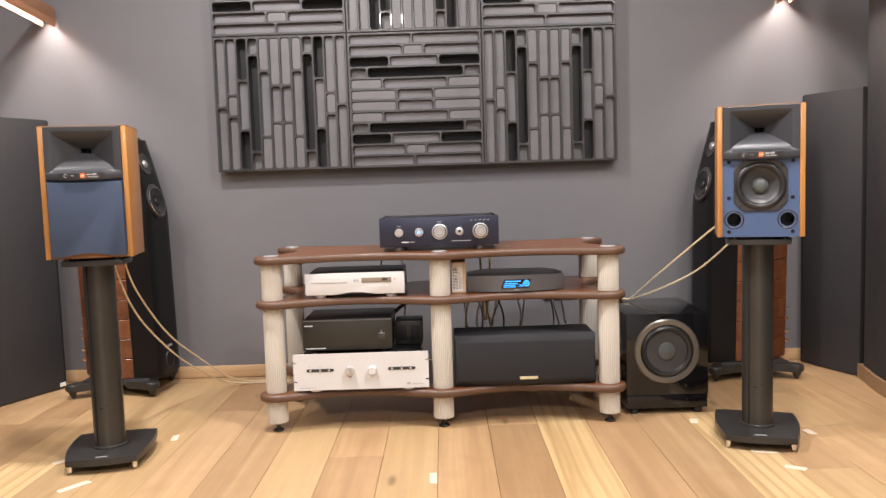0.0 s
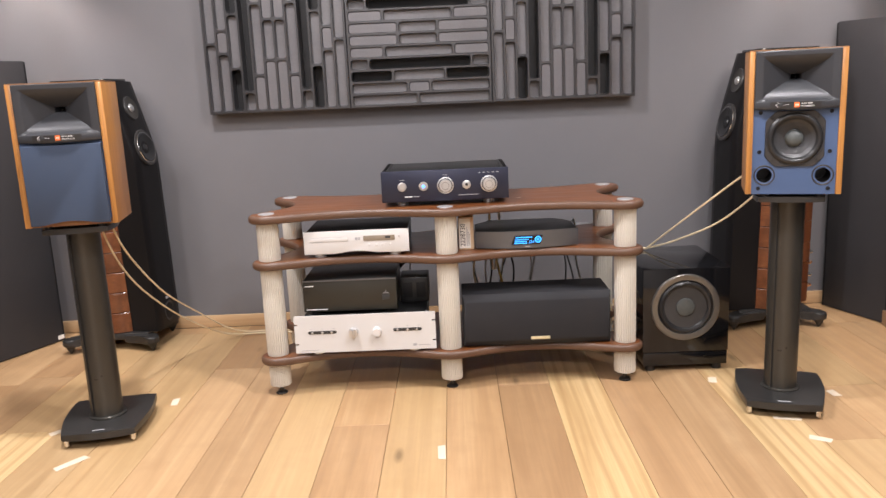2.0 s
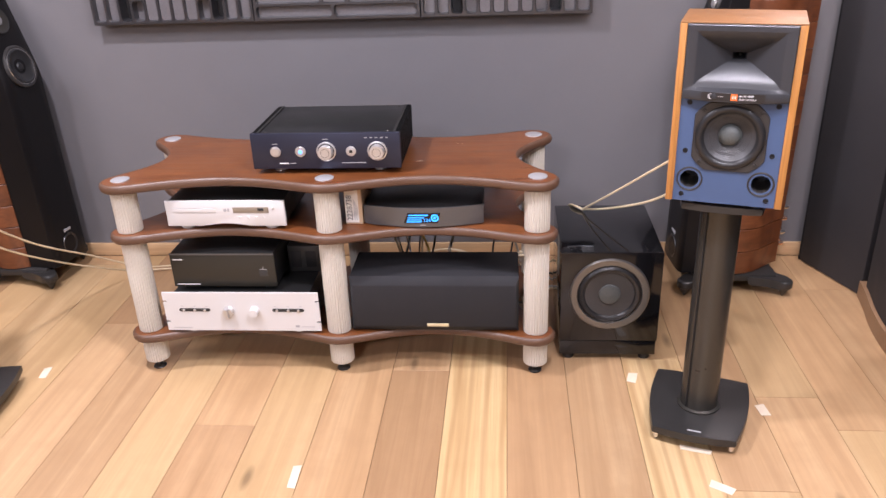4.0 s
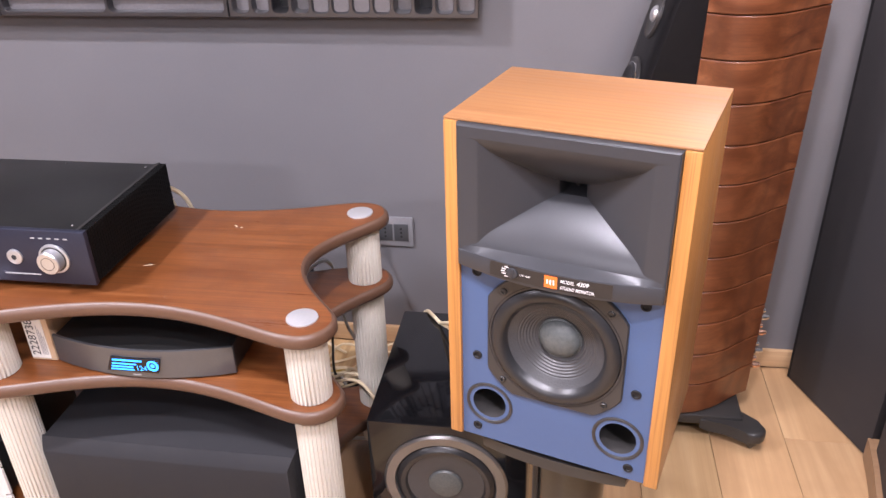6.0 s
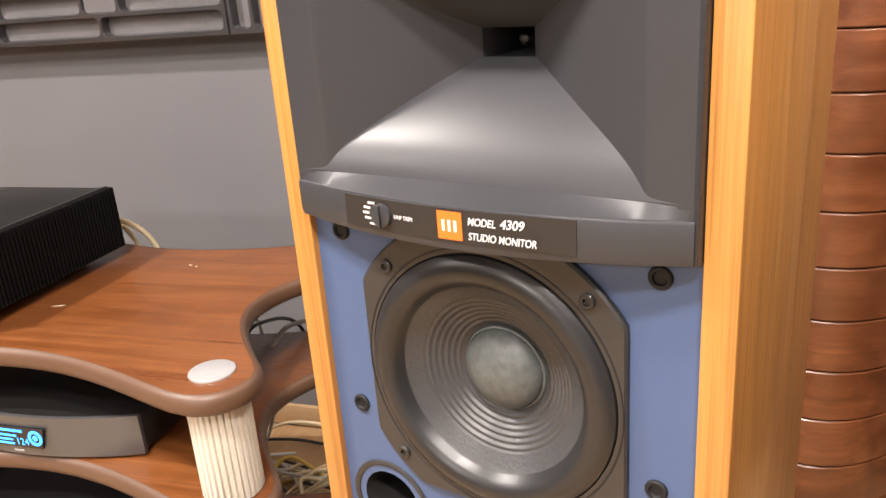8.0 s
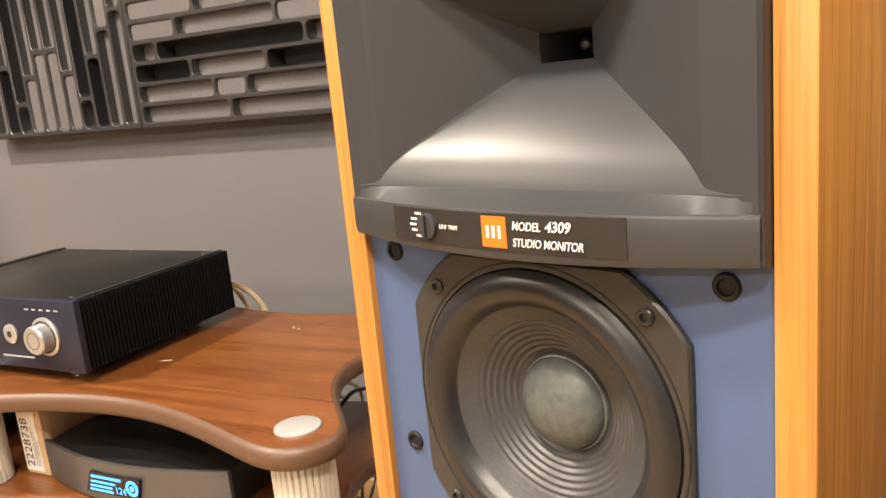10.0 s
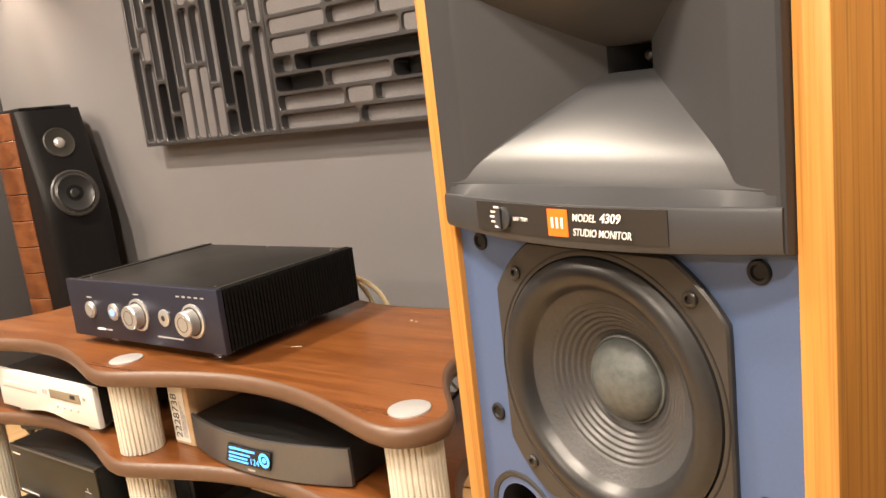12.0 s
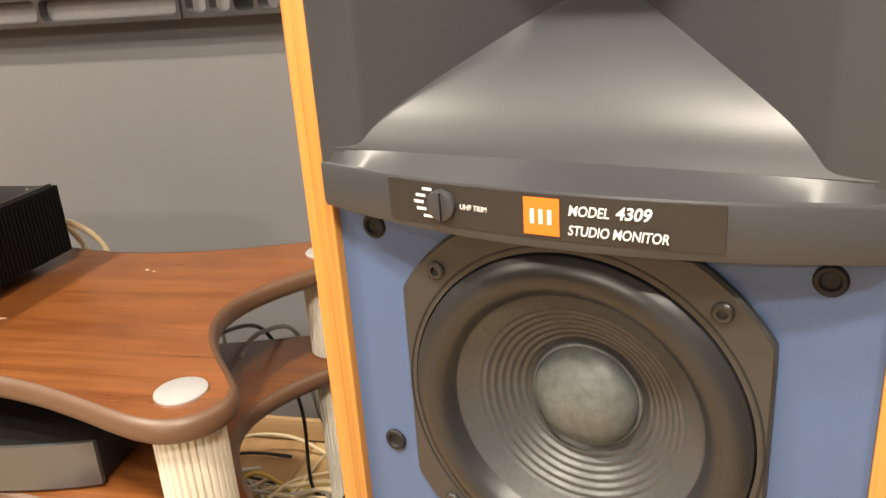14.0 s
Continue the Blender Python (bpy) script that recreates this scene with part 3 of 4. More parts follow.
    part("surround", lathe([(0.0762, 0.0015), (0.0755, 0.0052), (0.0735, 0.0068), (0.071, 0.0086), (0.067, 0.0096), (0.063, 0.0088), (0.0595, 0.0058), (0.0575, 0.002), (0.0565, 0.001)], c, "y", 72), RUBBER, unit)
    prof = []
    for i in range(60):
        r = 0.0568 - (0.0568 - 0.0245) * i / 59
        h = 0.0012 - 0.021 * ((0.0568 - r) / 0.0323) ** 0.92
        if 0.029 < r < 0.0475:
            h += 0.0005 * math.sin((r - 0.029) / 0.0185 * 2 * math.pi * 6)
        prof.append((r, h))
    part("cone", lathe(prof, c, "y", 96), CONE, unit, sharp=1.2)
    part("dust_cap", lathe([(0.0262, -0.0188), (0.0258, -0.0172), (0.0248, -0.0166)] + [(0.0243 * math.cos(radians(a)), -0.0172 + 0.0125 * math.sin(radians(a))) for a in range(0, 91, 9)], c, "y", 64), DOME, unit)
    for a in (45, 135, 225, 315):
        sx, sz = 0.0862 * math.cos(radians(a)), cz + 0.0862 * math.sin(radians(a))
        screw(unit, sx, y - 0.0042, sz)
    return unit


def screw(parent, x, y, z, r=0.0042):
    s = part("screw", lathe([(r, -0.001), (r, 0.0012), (r * 0.8, 0.002), (r * 0.5, 0.002), (r * 0.45, -0.0005), (0, -0.0005)], (x, y, z), "y", 20), STAND, parent)
    return s


def grille_socket(parent, x, z):
    part("grille_socket", lathe([(0.0059, -0.001), (0.0059, 0.001), (0.0052, 0.0018), (0.0038, 0.0018), (0.0031, 0.0004), (0, 0.0004)], (x, 0.0045, z), "y", 24), SOCKETBLACK, parent)


def port(parent, x, z):
    part("port", lathe([(0.0305, -0.0005), (0.0300, 0.0012), (0.0285, 0.0018), (0.0265, 0.0008), (0.0245, -0.003), (0.0228, -0.009), (0.0218, -0.02), (0.0215, -0.09), (0, -0.09)], (x, 0.0045, z), "y", 40), BASKET, parent, "flared round port")


def monitor(m, grille):
    label = "cherry veneered monitor loudspeaker with " + ("blue cloth grille fitted, on its stand" if grille else "blue baffle, horn and bare woofer")
    t = thing("monitor_loudspeaker", m, label, "loudspeaker", "pair of monitor loudspeakers")
    W, D, H = 0.1306, 0.2, 0.419
    part("side_panel", box(-W, -0.1146, 0, D, 0, H - 0.003, 0.0012), VENEER_Z, t)
    part("side_panel", box(0.1146, W, 0, D, 0, H - 0.003, 0.0012), VENEER_Z, t)
    part("top_panel", box(-W, W, 0.001, D, H - 0.0028, H, 0.0008), VENEER_X_DIMMED, t)
    part("inner_top", box(-0.1144, 0.1144, 0.006, D, H - 0.018, H - 0.003), VENEER_X_DIMMED, t)
    part("bottom_panel", box(-0.1144, 0.1144, 0.006, D, 0, 0.016), VENEER_X_DIMMED, t)
    part("back_panel", box(-0.1144, 0.1144, D - 0.018, D - 0.002, 0.0165, H - 0.0185), BLACKMET, t, "black rear panel")
    horn = part("horn", horn_mesh(), HORN, t, "grey X-shaped horn waveguide", sharp=0.3)
    part("lip", lip_mesh(), HORN, horn, sharp=0.5)
    # black instead of horn grey: the recess's shade put into the colour
    part("throat", lathe([(0.011, -0.0005), (0.0082, 0.0012), (0.0074, 0.0006), (0.0062, -0.014), (0.0, -0.014)], (0, 0.0895, 0.341), "y", 32), STAND, horn, "round throat, blackened for the shade of its recess")
    part("phase_plug", lathe([(0.0052, -0.036), (0.005, -0.012), (0.0042, -0.005), (0.0026, -0.0015), (0.0, -0.0003)], (0, 0.058, 0.341), "y", 24), STAND, horn, "small dark phase plug")
    plate = part("label_plate", curved_plate(-0.071, 0.0635, 0.2532, 0.2702, 0.0005), PLATE, t, "black label strip with orange square")
    part("orange_square", curved_plate(-0.0078, 0.0062, 0.2546, 0.2688, 0.0008), ORANGE, plate)
    for k in range(3):
        small_bar(-0.0043 + k * 0.0034, 0.2617, 0.0015, 0.0056, plate, INK, 0.0011)
    lettering("model_line", "MODEL", 0.0054, INK, plate, on_lip(0.0095, 0.2632), 0.2, width=0.84, bold=0.00005)
    lettering("model_number", "4309", 0.0064, INK, plate, on_lip(0.0268, 0.2632), 0.22, width=0.96, bold=0.00012)
    lettering("studio_line", "STUDIO MONITOR", 0.0053, INK, plate, on_lip(0.0095, 0.2558), 0.2, width=0.8, bold=0.00005)
    part("trim_knob", join(disc(0.0063, -0.001, 0.003, (-0.0437, -lip(-0.0437), 0.2617), bevel=0.001), box(-0.0444, -0.043, -lip(-0.0437) - 0.0045, -lip(-0.0437) - 0.003, 0.256, 0.2674)), HORN, plate)
    for k in range(-2, 3):
        small_bar(-0.0553 + 0.0011 * k * k, 0.2617 + 0.0028 * k, 0.0046, 0.0011, plate)
    lettering("trim_line", "UHF TRIM", 0.0031, INK, plate, on_lip(-0.0355, 0.2609), 0.1, width=0.9)
    if grille:
        pts = [(-0.111, 0.006), (-0.08, 0.006)]
        pts += [(-0.08 + 0.16 * i / 12, 0.006 + 0.011 * math.sin(math.pi * i / 12)) for i in range(1, 12)]
        pts += [(0.08, 0.006), (0.111, 0.006), (0.111, 0.2415), (-0.111, 0.2415)]
        part("grille", prism(pts, -0.014, 0.004, 0.004, 2, "xz"), GRILLE, t, "dark blue cloth grille")
        part("baffle", box(-0.1144, 0.1144, 0.005, 0.02, 0.0165, 0.2495), BLUE, t)
    else:
        holes = [(0, 0.163, 0.0762), (-0.0795, 0.056, 0.0215), (0.0795, 0.056, 0.0215)]
        part("baffle", plate_with_holes(-0.1144, 0.1144, 0.0, 0.256, 0.0045, holes), BLUE, t, "matt blue painted baffle")
        part("inner_back", box(-0.1144, 0.1144, 0.1, 0.105, 0.0165, 0.25), BLACKEDGE_SHADE, t)
        woofer(t, 0.163)
        for sx in (-1, 1):
            port(t, sx * 0.0795, 0.056)
            for z in (0.24, 0.1252, 0.017):
                grille_socket(t, sx * 0.0949, z)
    return t


def stand(m):
    t = thing("speaker_stand", m, "black metal speaker stand with round column and plate base", "speaker stand", "pair of speaker stands")
    def bowed(w0, w1, d, sag, n=8):
        pts = [(-w0 + 2 * w0 * i / n, -d - sag * math.sin(math.pi * i / n)) for i in range(n + 1)]
        pts += [(w0 + (w1 - w0) * i / n + sag * 1.2 * math.sin(math.pi * i / n), -d + 2 * d * i / n) for i in range(1, n)]
        pts += [(w1 - 2 * w1 * i / n, d + 0.3 * sag * math.sin(math.pi * i / n)) for i in range(n + 1)]
        pts += [(-w1 + (w1 - w0) * i / n - sag * 1.2 * math.sin(math.pi * i / n), d - 2 * d * i / n) for i in range(1, n)]
        return pts
    part("base_plate", prism(bowed(0.108, 0.128, 0.143, 0.012), 0.028, 0.05, 0.004, 2), STAND, t)
    part("name_badge", box(-0.018, 0.018, -0.137, -0.132, 0.0501, 0.0515), GREYINK, t, "small silver badge")
    part("column", lathe([(0, 0.0501), (0.058, 0.0501), (0.058, 0.054), (0.05, 0.0575), (0.0495, 0.06), (0.0495, 0.662), (0, 0.662)], seg=56), COLUMN, t, "satin dark grey round column")
    part("column_seam", box(-0.0325, -0.0305, -0.043, -0.036, 0.06, 0.66), BLACKEDGE_SHADE, t)
    part("top_plate", prism(bowed(0.092, 0.092, 0.085, 0.008), 0.6622, 0.679, 0.003, 2), STAND, t)
    for sx, sy in ((-0.098, -0.128), (0.098, -0.128), (0.115, 0.125), (-0.115, 0.125)):
        part("spike", lathe([(0, 0.0), (0.003, 0.002), (0.0085, 0.008), (0.0085, 0.0278), (0, 0.0278)], (sx, sy, 0), seg=16), CHROME, t, "steel spike")
    for sx, sy in ((-0.075, -0.07), (0.075, -0.07), (0.075, 0.07), (-0.075, 0.07)):
        part("rubber_pad", disc(0.012, 0.679, 0.6885, (sx, sy, 0), "z", 0.002, 16), RUBBER, t)
    return t


R_TURN, L_TURN, SPK_Z = -16.7, 11.0, 0.6885
R_FRONT, L_FRONT = (1.2428, 2.7025), (-0.896, 2.685)
monitor(pose(*R_FRONT, SPK_Z, 0, 0, R_TURN), False)
monitor(pose(*L_FRONT, SPK_Z, 0, 0, L_TURN), True)
for (fx, fy), turn in ((R_FRONT, R_TURN), (L_FRONT, L_TURN)):
    stand(pose(fx, fy, 0, 0, 0, turn) @ pose(0, 0.10, 0))


# ---- tower loudspeakers ----
def tower(m, turn):
    t = thing("tower_loudspeaker", m, "tall black leather tower loudspeaker with walnut stave sides", "loudspeaker", "pair of tower loudspeakers")
    Z0, Z1 = 0.075, 1.125

    def front(z):
        k = max(0.0, z - 0.80)
        return -0.242 + 0.02 * z + 0.26 * (math.sqrt(k * k + 0.0009) - 0.03)

    def side_front(z):
        """Where the wooden sides begin behind the black front."""
        return -0.242 + 0.02 * z + 0.125

    def half(s):
        """Half width of the lute-shaped plan, s from front (0) to back (1)."""
        return 0.098 + 0.034 * math.sin(math.pi * min(1, s * 1.15) ** 0.8) - 0.062 * s ** 2.4

    depth_back = 0.15
    # leather front with rounded cheeks
    bm = bmesh.new()
    rows = []
    for i in range(25):
        z = Z0 + (Z1 - Z0) * i / 24
        f = front(z)
        g = side_front(z) + 0.004
        rows.append([bm.verts.new((x, y, z)) for x, y in ((-0.101, g), (-0.103, f + 0.03), (-0.103, f + 0.012), (-0.092, f + 0.003), (-0.06, f), (0.06, f), (0.092, f + 0.003), (0.103, f + 0.012), (0.103, f + 0.03), (0.101, g))])
    for a, b in zip(rows, rows[1:]):
        for i in range(9):
            bm.faces.new((a[i], a[i + 1], b[i + 1], b[i]))
    bm.faces.new(rows[0])
    bm.faces.new(rows[-1])
    baffle = part("leather_front", bm, LEATHER, t, "black leather front")
    # core and back
    core = bmesh.new()
    rows = []
    for z in (Z0, 0.4, 0.7, 0.9, Z1 - 0.005):
        f = side_front(z) - 0.01
        rows.append([core.verts.new((x, y, z)) for x, y in ((-0.09, f), (0.09, f), (0.1, 0.0), (0.034, depth_back + 0.02 * (z - 0.6) - 0.004), (-0.034, depth_back + 0.02 * (z - 0.6) - 0.004), (-0.1, 0.0))])
    for a, b in zip(rows, rows[1:]):
        for i in range(6):
            core.faces.new((a[i], a[(i + 1) % 6], b[(i + 1) % 6], b[i]))
    core.faces.new(rows[0])
    core.faces.new(rows[-1])
    part("core", core, GLOSS, t)
    part("top_cap", box(-0.085, 0.085, front(Z1) + 0.02, depth_back - 0.03, Z1 - 0.004, Z1 + 0.012, 0.005), GLOSS, t, "gloss black top cap")
    # staves
    step, n = 0.0875, 12
    for side in (-1, 1):
        for k in range(n):
            za, zb = Z0 + k * step + 0.0011, min(Z1, Z0 + (k + 1) * step) - 0.0011
            st = bmesh.new()
            cols = []
            for i in range(11):
                s = i / 10
                ring = []
                for z, inset in ((za, 0.014), (za, 0.0018), (za + 0.002, 0.0), (zb - 0.002, 0.0), (zb, 0.0018), (zb, 0.014)):
                    y0 = side_front(z)
                    y = y0 + (depth_back + 0.02 * (z - 0.6) - y0) * s
                    ring.append(st.verts.new((side * (half(s) + 0.006 - inset), y, z)))
                cols.append(ring)
            for a, b in zip(cols, cols[1:]):
                for i in range(6):
                    st.faces.new((a[i], a[(i + 1) % 6], b[(i + 1) % 6], b[i]))
            st.faces.new(cols[0])
            st.faces.new(cols[-1])
            part("stave", st, WALNUT, t)
    # drivers
    def driver(name, z, r, ring_mat, label):
        f = front(z)
        tilt = math.degrees(math.atan2(front(z + 0.02) - front(z - 0.02), 0.04))
        at = pose(0, f - 0.001, z, -tilt)
        d = part(name, lathe([(r, -0.004), (r, 0.002), (r * 0.94, 0.005), (r * 0.86, 0.004)], (0, 0, 0), "y", 48), ring_mat, t, label, at)
        return d
    mid = driver("midrange", 0.85, 0.077, BASKET, "black midrange driver with steel rim")
    part("rim", lathe([(0.0665, 0.0035), (0.0655, 0.0062), (0.0642, 0.006)], (0, 0, 0), "y", 48), CHROME, mid)
    part("cone", lathe([(0.064, 0.006), (0.058, 0.009), (0.052, 0.004), (0.02, -0.003), (0.018, -0.003), (0.012, 0.003), (0, 0.005)], (0, 0, 0), "y", 48), RUBBER, mid)
    tw = driver("tweeter", 1.015, 0.05, BASKET, "round tweeter with silver dome")
    part("faceplate", lathe([(0.044, 0.0038), (0.03, 0.001), (0.018, 0.0015)], (0, 0, 0), "y", 40), COLUMN, tw)
    part("dome", lathe([(0.018, 0.0015)] + [(0.0165 * math.cos(radians(a)), 0.002 + 0.009 * math.sin(radians(a))) for a in range(0, 91, 15)], (0, 0, 0), "y", 32), CAP, tw)
    part("front_badge", box(-0.02, 0.02, front(0.2) - 0.003, front(0.2), 0.195, 0.205), GREYINK, t, "small silver badge")
    part("front_port", lathe([(0.045, -0.002), (0.043, 0.003), (0.036, 0.001), (0.032, -0.004), (0, -0.004)], (0, front(0.14), 0.14), "y", 36), RUBBER, t)
    # terminals on the narrow back
    part("terminal_panel", box(-0.03, 0.03, depth_back - 0.02, depth_back - 0.005, 0.1, 0.32, 0.001), BLACKMET, t)
    for z in (0.285, 0.24, 0.185, 0.14):
        for sx in (-0.015, 0.015):
            post = lathe([(0, 0), (0.005, 0), (0.005, 0.006), (0.0085, 0.0065), (0.0085, 0.018), (0.006, 0.0185), (0.006, 0.025), (0, 0.026)], seg=20)
            part("binding_post", post, COPPER if z in (0.24, 0.14) else CHROME, t, "", pose(sx, depth_back - 0.005, z, -90))
    # outrigger base
    bmb = box(-0.15, 0.15, -0.105, 0.105, 0.045, 0.0745, 0.008)
    base = part("base", bmb, STAND, t, "black base with splayed feet", pose(0, -0.03, 0, 0, 0, -turn) @ pose(0, -0.03, 0))
    for sx, sy in ((-0.18, -0.125), (0.17, -0.125), (-0.17, 0.145), (0.16, 0.145)):
        s = 1 if sx > 0 else -1
        arm = smooth_line([(s * 0.06, sy * 0.55, 0), (s * 0.12, sy * 0.72, 0), (sx, sy, 0)], 4)
        pts_l, pts_r = [], []
        for i, p in enumerate(arm):
            d = (arm[min(i + 1, len(arm) - 1)] - arm[max(i - 1, 0)]).normalized()
            nrm = Vector((-d.y, d.x, 0))
            wdt = 0.042 - 0.012 * i / (len(arm) - 1)
            pts_l.append((p + nrm * wdt).xy[:])
            pts_r.append((p - nrm * wdt).xy[:])
        tip = [(sx + 0.03 * math.cos(a), sy + 0.03 * math.sin(a)) for a in [math.atan2(pts_l[-1][1] - sy, pts_l[-1][0] - sx) - math.pi * k / 6 for k in range(1, 6)]]
        part("outrigger", prism(pts_l + tip + pts_r[::-1], 0.034, 0.066, 0.009, 3), STAND, base)
        part("spike", lathe([(0, 0), (0.004, 0.003), (0.016, 0.022), (0.02, 0.034), (0, 0.034)], (sx, sy, 0), seg=20), STAND, base)
    return t


tower(pose(-1.262, 3.725, 0, 0, 0, 84), 84)
tower(pose(1.592, 3.69, 0, 0, 0, -85), -85)


# ---- equipment rack ----
RX, RY, BAY, ROW = 0.211, 3.2355, 0.611, 0.2035
SHELF_TOPS, THICK = (0.145, 0.485, 0.645), 0.027


def rack_outline(grow=0.0):
    R = 0.056 + grow
    pts = []

    def off(s, d):
        return R - d * (math.sqrt(math.sin(math.pi * s) ** 2 + 0.03) - 0.1732) / (math.sqrt(1.03) - 0.1732)

    def edge(a, b, nx, ny, d, n):
        for i in range(n):
            s = i / n
            o = off(s, d)
            pts.append((a[0] + (b[0] - a[0]) * s + nx * o, a[1] + (b[1] - a[1]) * s + ny * o))

    def corner(c, a0, n=8):
        for i in range(n):
            a = radians(a0 + 90 * i / n)
            pts.append((c[0] + R * math.cos(a), c[1] + R * math.sin(a)))
    edge((-BAY, -ROW), (0, -ROW), 0, -1, 0.068, 24)
    edge((0, -ROW), (BAY, -ROW), 0, -1, 0.068, 24)
    corner((BAY, -ROW), -90)
    edge((BAY, -ROW), (BAY, ROW), 1, 0, 0.112, 24)
    corner((BAY, ROW), 0)
    edge((BAY, ROW), (0, ROW), 0, 1, 0.068, 24)
    edge((0, ROW), (-BAY, ROW), 0, 1, 0.068, 24)
    corner((-BAY, ROW), 90)
    edge((-BAY, ROW), (-BAY, -ROW), -1, 0, 0.112, 24)
    corner((-BAY, -ROW), 180)
    return pts


def band_mesh(z0, z1):
    """A half-round band that follows the rack outline."""
    bm = bmesh.new()
    pts = rack_outline(-0.004)
    n = len(pts)
    rings = []
    h = (z1 - z0) / 2
    for i in range(n):
        a, b = Vector(pts[i - 1]), Vector(pts[(i + 1) % n])
        d = (b - a).normalized()
        nrm = Vector((d.y, -d.x))
        rings.append([bm.verts.new((pts[i][0] + nrm.x * (0.009 * math.cos(radians(q))), pts[i][1] + nrm.y * (0.009 * math.cos(radians(q))), z0 + h + h * 1.02 * math.sin(radians(q)))) for q in (-90, -65, -40, -15, 15, 40, 65, 90)])
    for i in range(n):
        a, b = rings[i], rings[(i + 1) % n]
        for k in range(7):
            bm.faces.new((a[k], b[k], b[k + 1], a[k + 1]))
    return bm


def fluted(z0, z1, r=0.0375, ribs=30):
    bm = bmesh.new()
    n = ribs * 4
    rings = []
    for z, k in ((z0, 0.96), (z0 + 0.002, 1), (z1 - 0.002, 1), (z1, 0.96)):
        rings.append([bm.verts.new(((r - (0.003 if i % 4 == 0 else 0.0)) * k * math.cos(2 * math.pi * i / n), (r - (0.003 if i % 4 == 0 else 0.0)) * k * math.sin(2 * math.pi * i / n), z)) for i in range(n)])
    for a, b in zip(rings, rings[1:]):
        for i in range(n):
            j = (i + 1) % n
            bm.faces.new((a[i], a[j], b[j], b[i]))
    bm.faces.new(rings[0])
    bm.faces.new(rings[-1])
    return bm


rack = thing("equipment_rack", pose(RX, RY, 0), "three-tier brown wooden hi-fi rack on cream fluted posts", "rack")
for top in SHELF_TOPS:
    sh = part("shelf", prism(rack_outline(-0.0045), top - THICK, top), SHELF, rack, "stained brown scalloped shelf")
    part("edge_band", band_mesh(top - THICK, top), BAND, sh, "rounded brown edge band", sharp=1.0)
for px in (-BAY, 0, BAY):
    for py in (-ROW, ROW):
        for z0, z1 in ((0.034, 0.1178), (0.1453, 0.4578), (0.4853, 0.6178)):
            part("post", fluted(z0, z1), POST, rack, "", pose(px, py, 0))
        ft = part("foot", lathe([(0, 0), (0.02, 0), (0.021, 0.003), (0.016, 0.008), (0.0075, 0.010), (0.0075, 0.0338), (0, 0.0338)], (px, py, 0), seg=20), STAND, rack, "black levelling foot")
        part("cap", disc(0.0275, 0.6452, 0.6478, (px, py, 0), "z", 0.001, 36), DISC, rack, "silver disc cap")


# ---- equipment on the rack ----
def front_knob(parent, x, y, z, r0, r1, h, mat=CAP, name="knob"):
    k = part(name, lathe([(r0, 0), (r0, 0.003), (r0 * 0.94, 0.004), (r1 * 1.02, 0.004), (r1, 0.005), (r1, h - 0.002), (r1 * 0.93, h), (0, h)], (x, y, z), "y", 40), mat, parent, "silver turned knob")
    if r0 > 0.02:
        # raised dark ring drawn in as the shade between flange and cap
        part("groove", lathe([(r1 * 1.16, 0.0038), (r1 * 1.15, 0.0046), (r1 * 1.03, 0.0046), (r1 * 1.02, 0.0038)], (x, y, z), "y", 40), SLOT, k)
        part("cap_ring", lathe([(r1 * 0.62, h - 0.0004), (r1 * 0.61, h + 0.0004), (r1 * 0.55, h + 0.0004), (r1 * 0.54, h - 0.0004)], (x, y, z), "y", 32), RING, k)
    return k


amp = thing("integrated_amplifier", pose(0.2135, 3.069, 0.6455), "navy fronted amplifier with silver knobs and finned sides", "amplifier")
AH0, AH1 = 0.016, 0.123
part("front_panel", box(-0.2185, 0.2185, 0, 0.012, AH0, AH1, 0.0025), NAVY, amp, "dark navy metal front")
part("casework", box(-0.196, 0.196, 0.0125, 0.32, AH0 + 0.003, AH1 - 0.004, 0.002), BLACKMET, amp)
for sx in (-1, 1):
    hs = part("heat_sink", box(sx * 0.1965, sx * 0.203, 0.0125, 0.322, AH0 + 0.002, AH1 - 0.002), STAND, amp, "black finned heat sink")
    for k in range(42):
        y = 0.015 + k * 0.0073
        part("fin", box(sx * 0.2032, sx * 0.2165, y, y + 0.0042, AH0 + 0.002, AH1 - 0.003), FINBLACK, hs)
for sx, sy in ((-0.15, 0.05), (0.15, 0.05), (-0.15, 0.27), (0.15, 0.27)):
    part("foot", disc(0.019, 0, AH0, (sx, sy, 0), "z", 0.003, 24), CAP, amp)
for sx, sy in ((-0.18, 0.03), (0.18, 0.03), (-0.18, 0.30), (0.18, 0.30), (0, 0.305)):
    part("top_screw", disc(0.003, AH1 - 0.0042, AH1 - 0.0025, (sx, sy, 0), "z", 0.001, 12), CHROME, amp)
KZ = 0.0685
for x, r0, r1, h in ((-0.147, 0.0155, 0.012, 0.006), (0.002, 0.0285, 0.021, 0.022), (0.151, 0.0285, 0.021, 0.022)):
    front_knob(amp, x, 0, KZ, r0, r1, h)
led = front_knob(amp, -0.0735, 0, KZ, 0.0155, 0.012, 0.005)
part("power_light", disc(0.006, 0.005, 0.0058, (-0.0735, 0, KZ)), BLUE_LED, led, "blue power light")
jack = part("headphone_jack", lathe([(0.0145, 0), (0.0145, 0.003), (0.012, 0.0042), (0.005, 0.0042), (0.005, -0.01), (0, -0.01)], (0.0745, 0, KZ), "y", 32), CAP, amp, "silver headphone jack")
part("jack_hole", disc(0.005, 0.0005, 0.0044, (0.0745, 0, KZ)), DARKINK, jack)
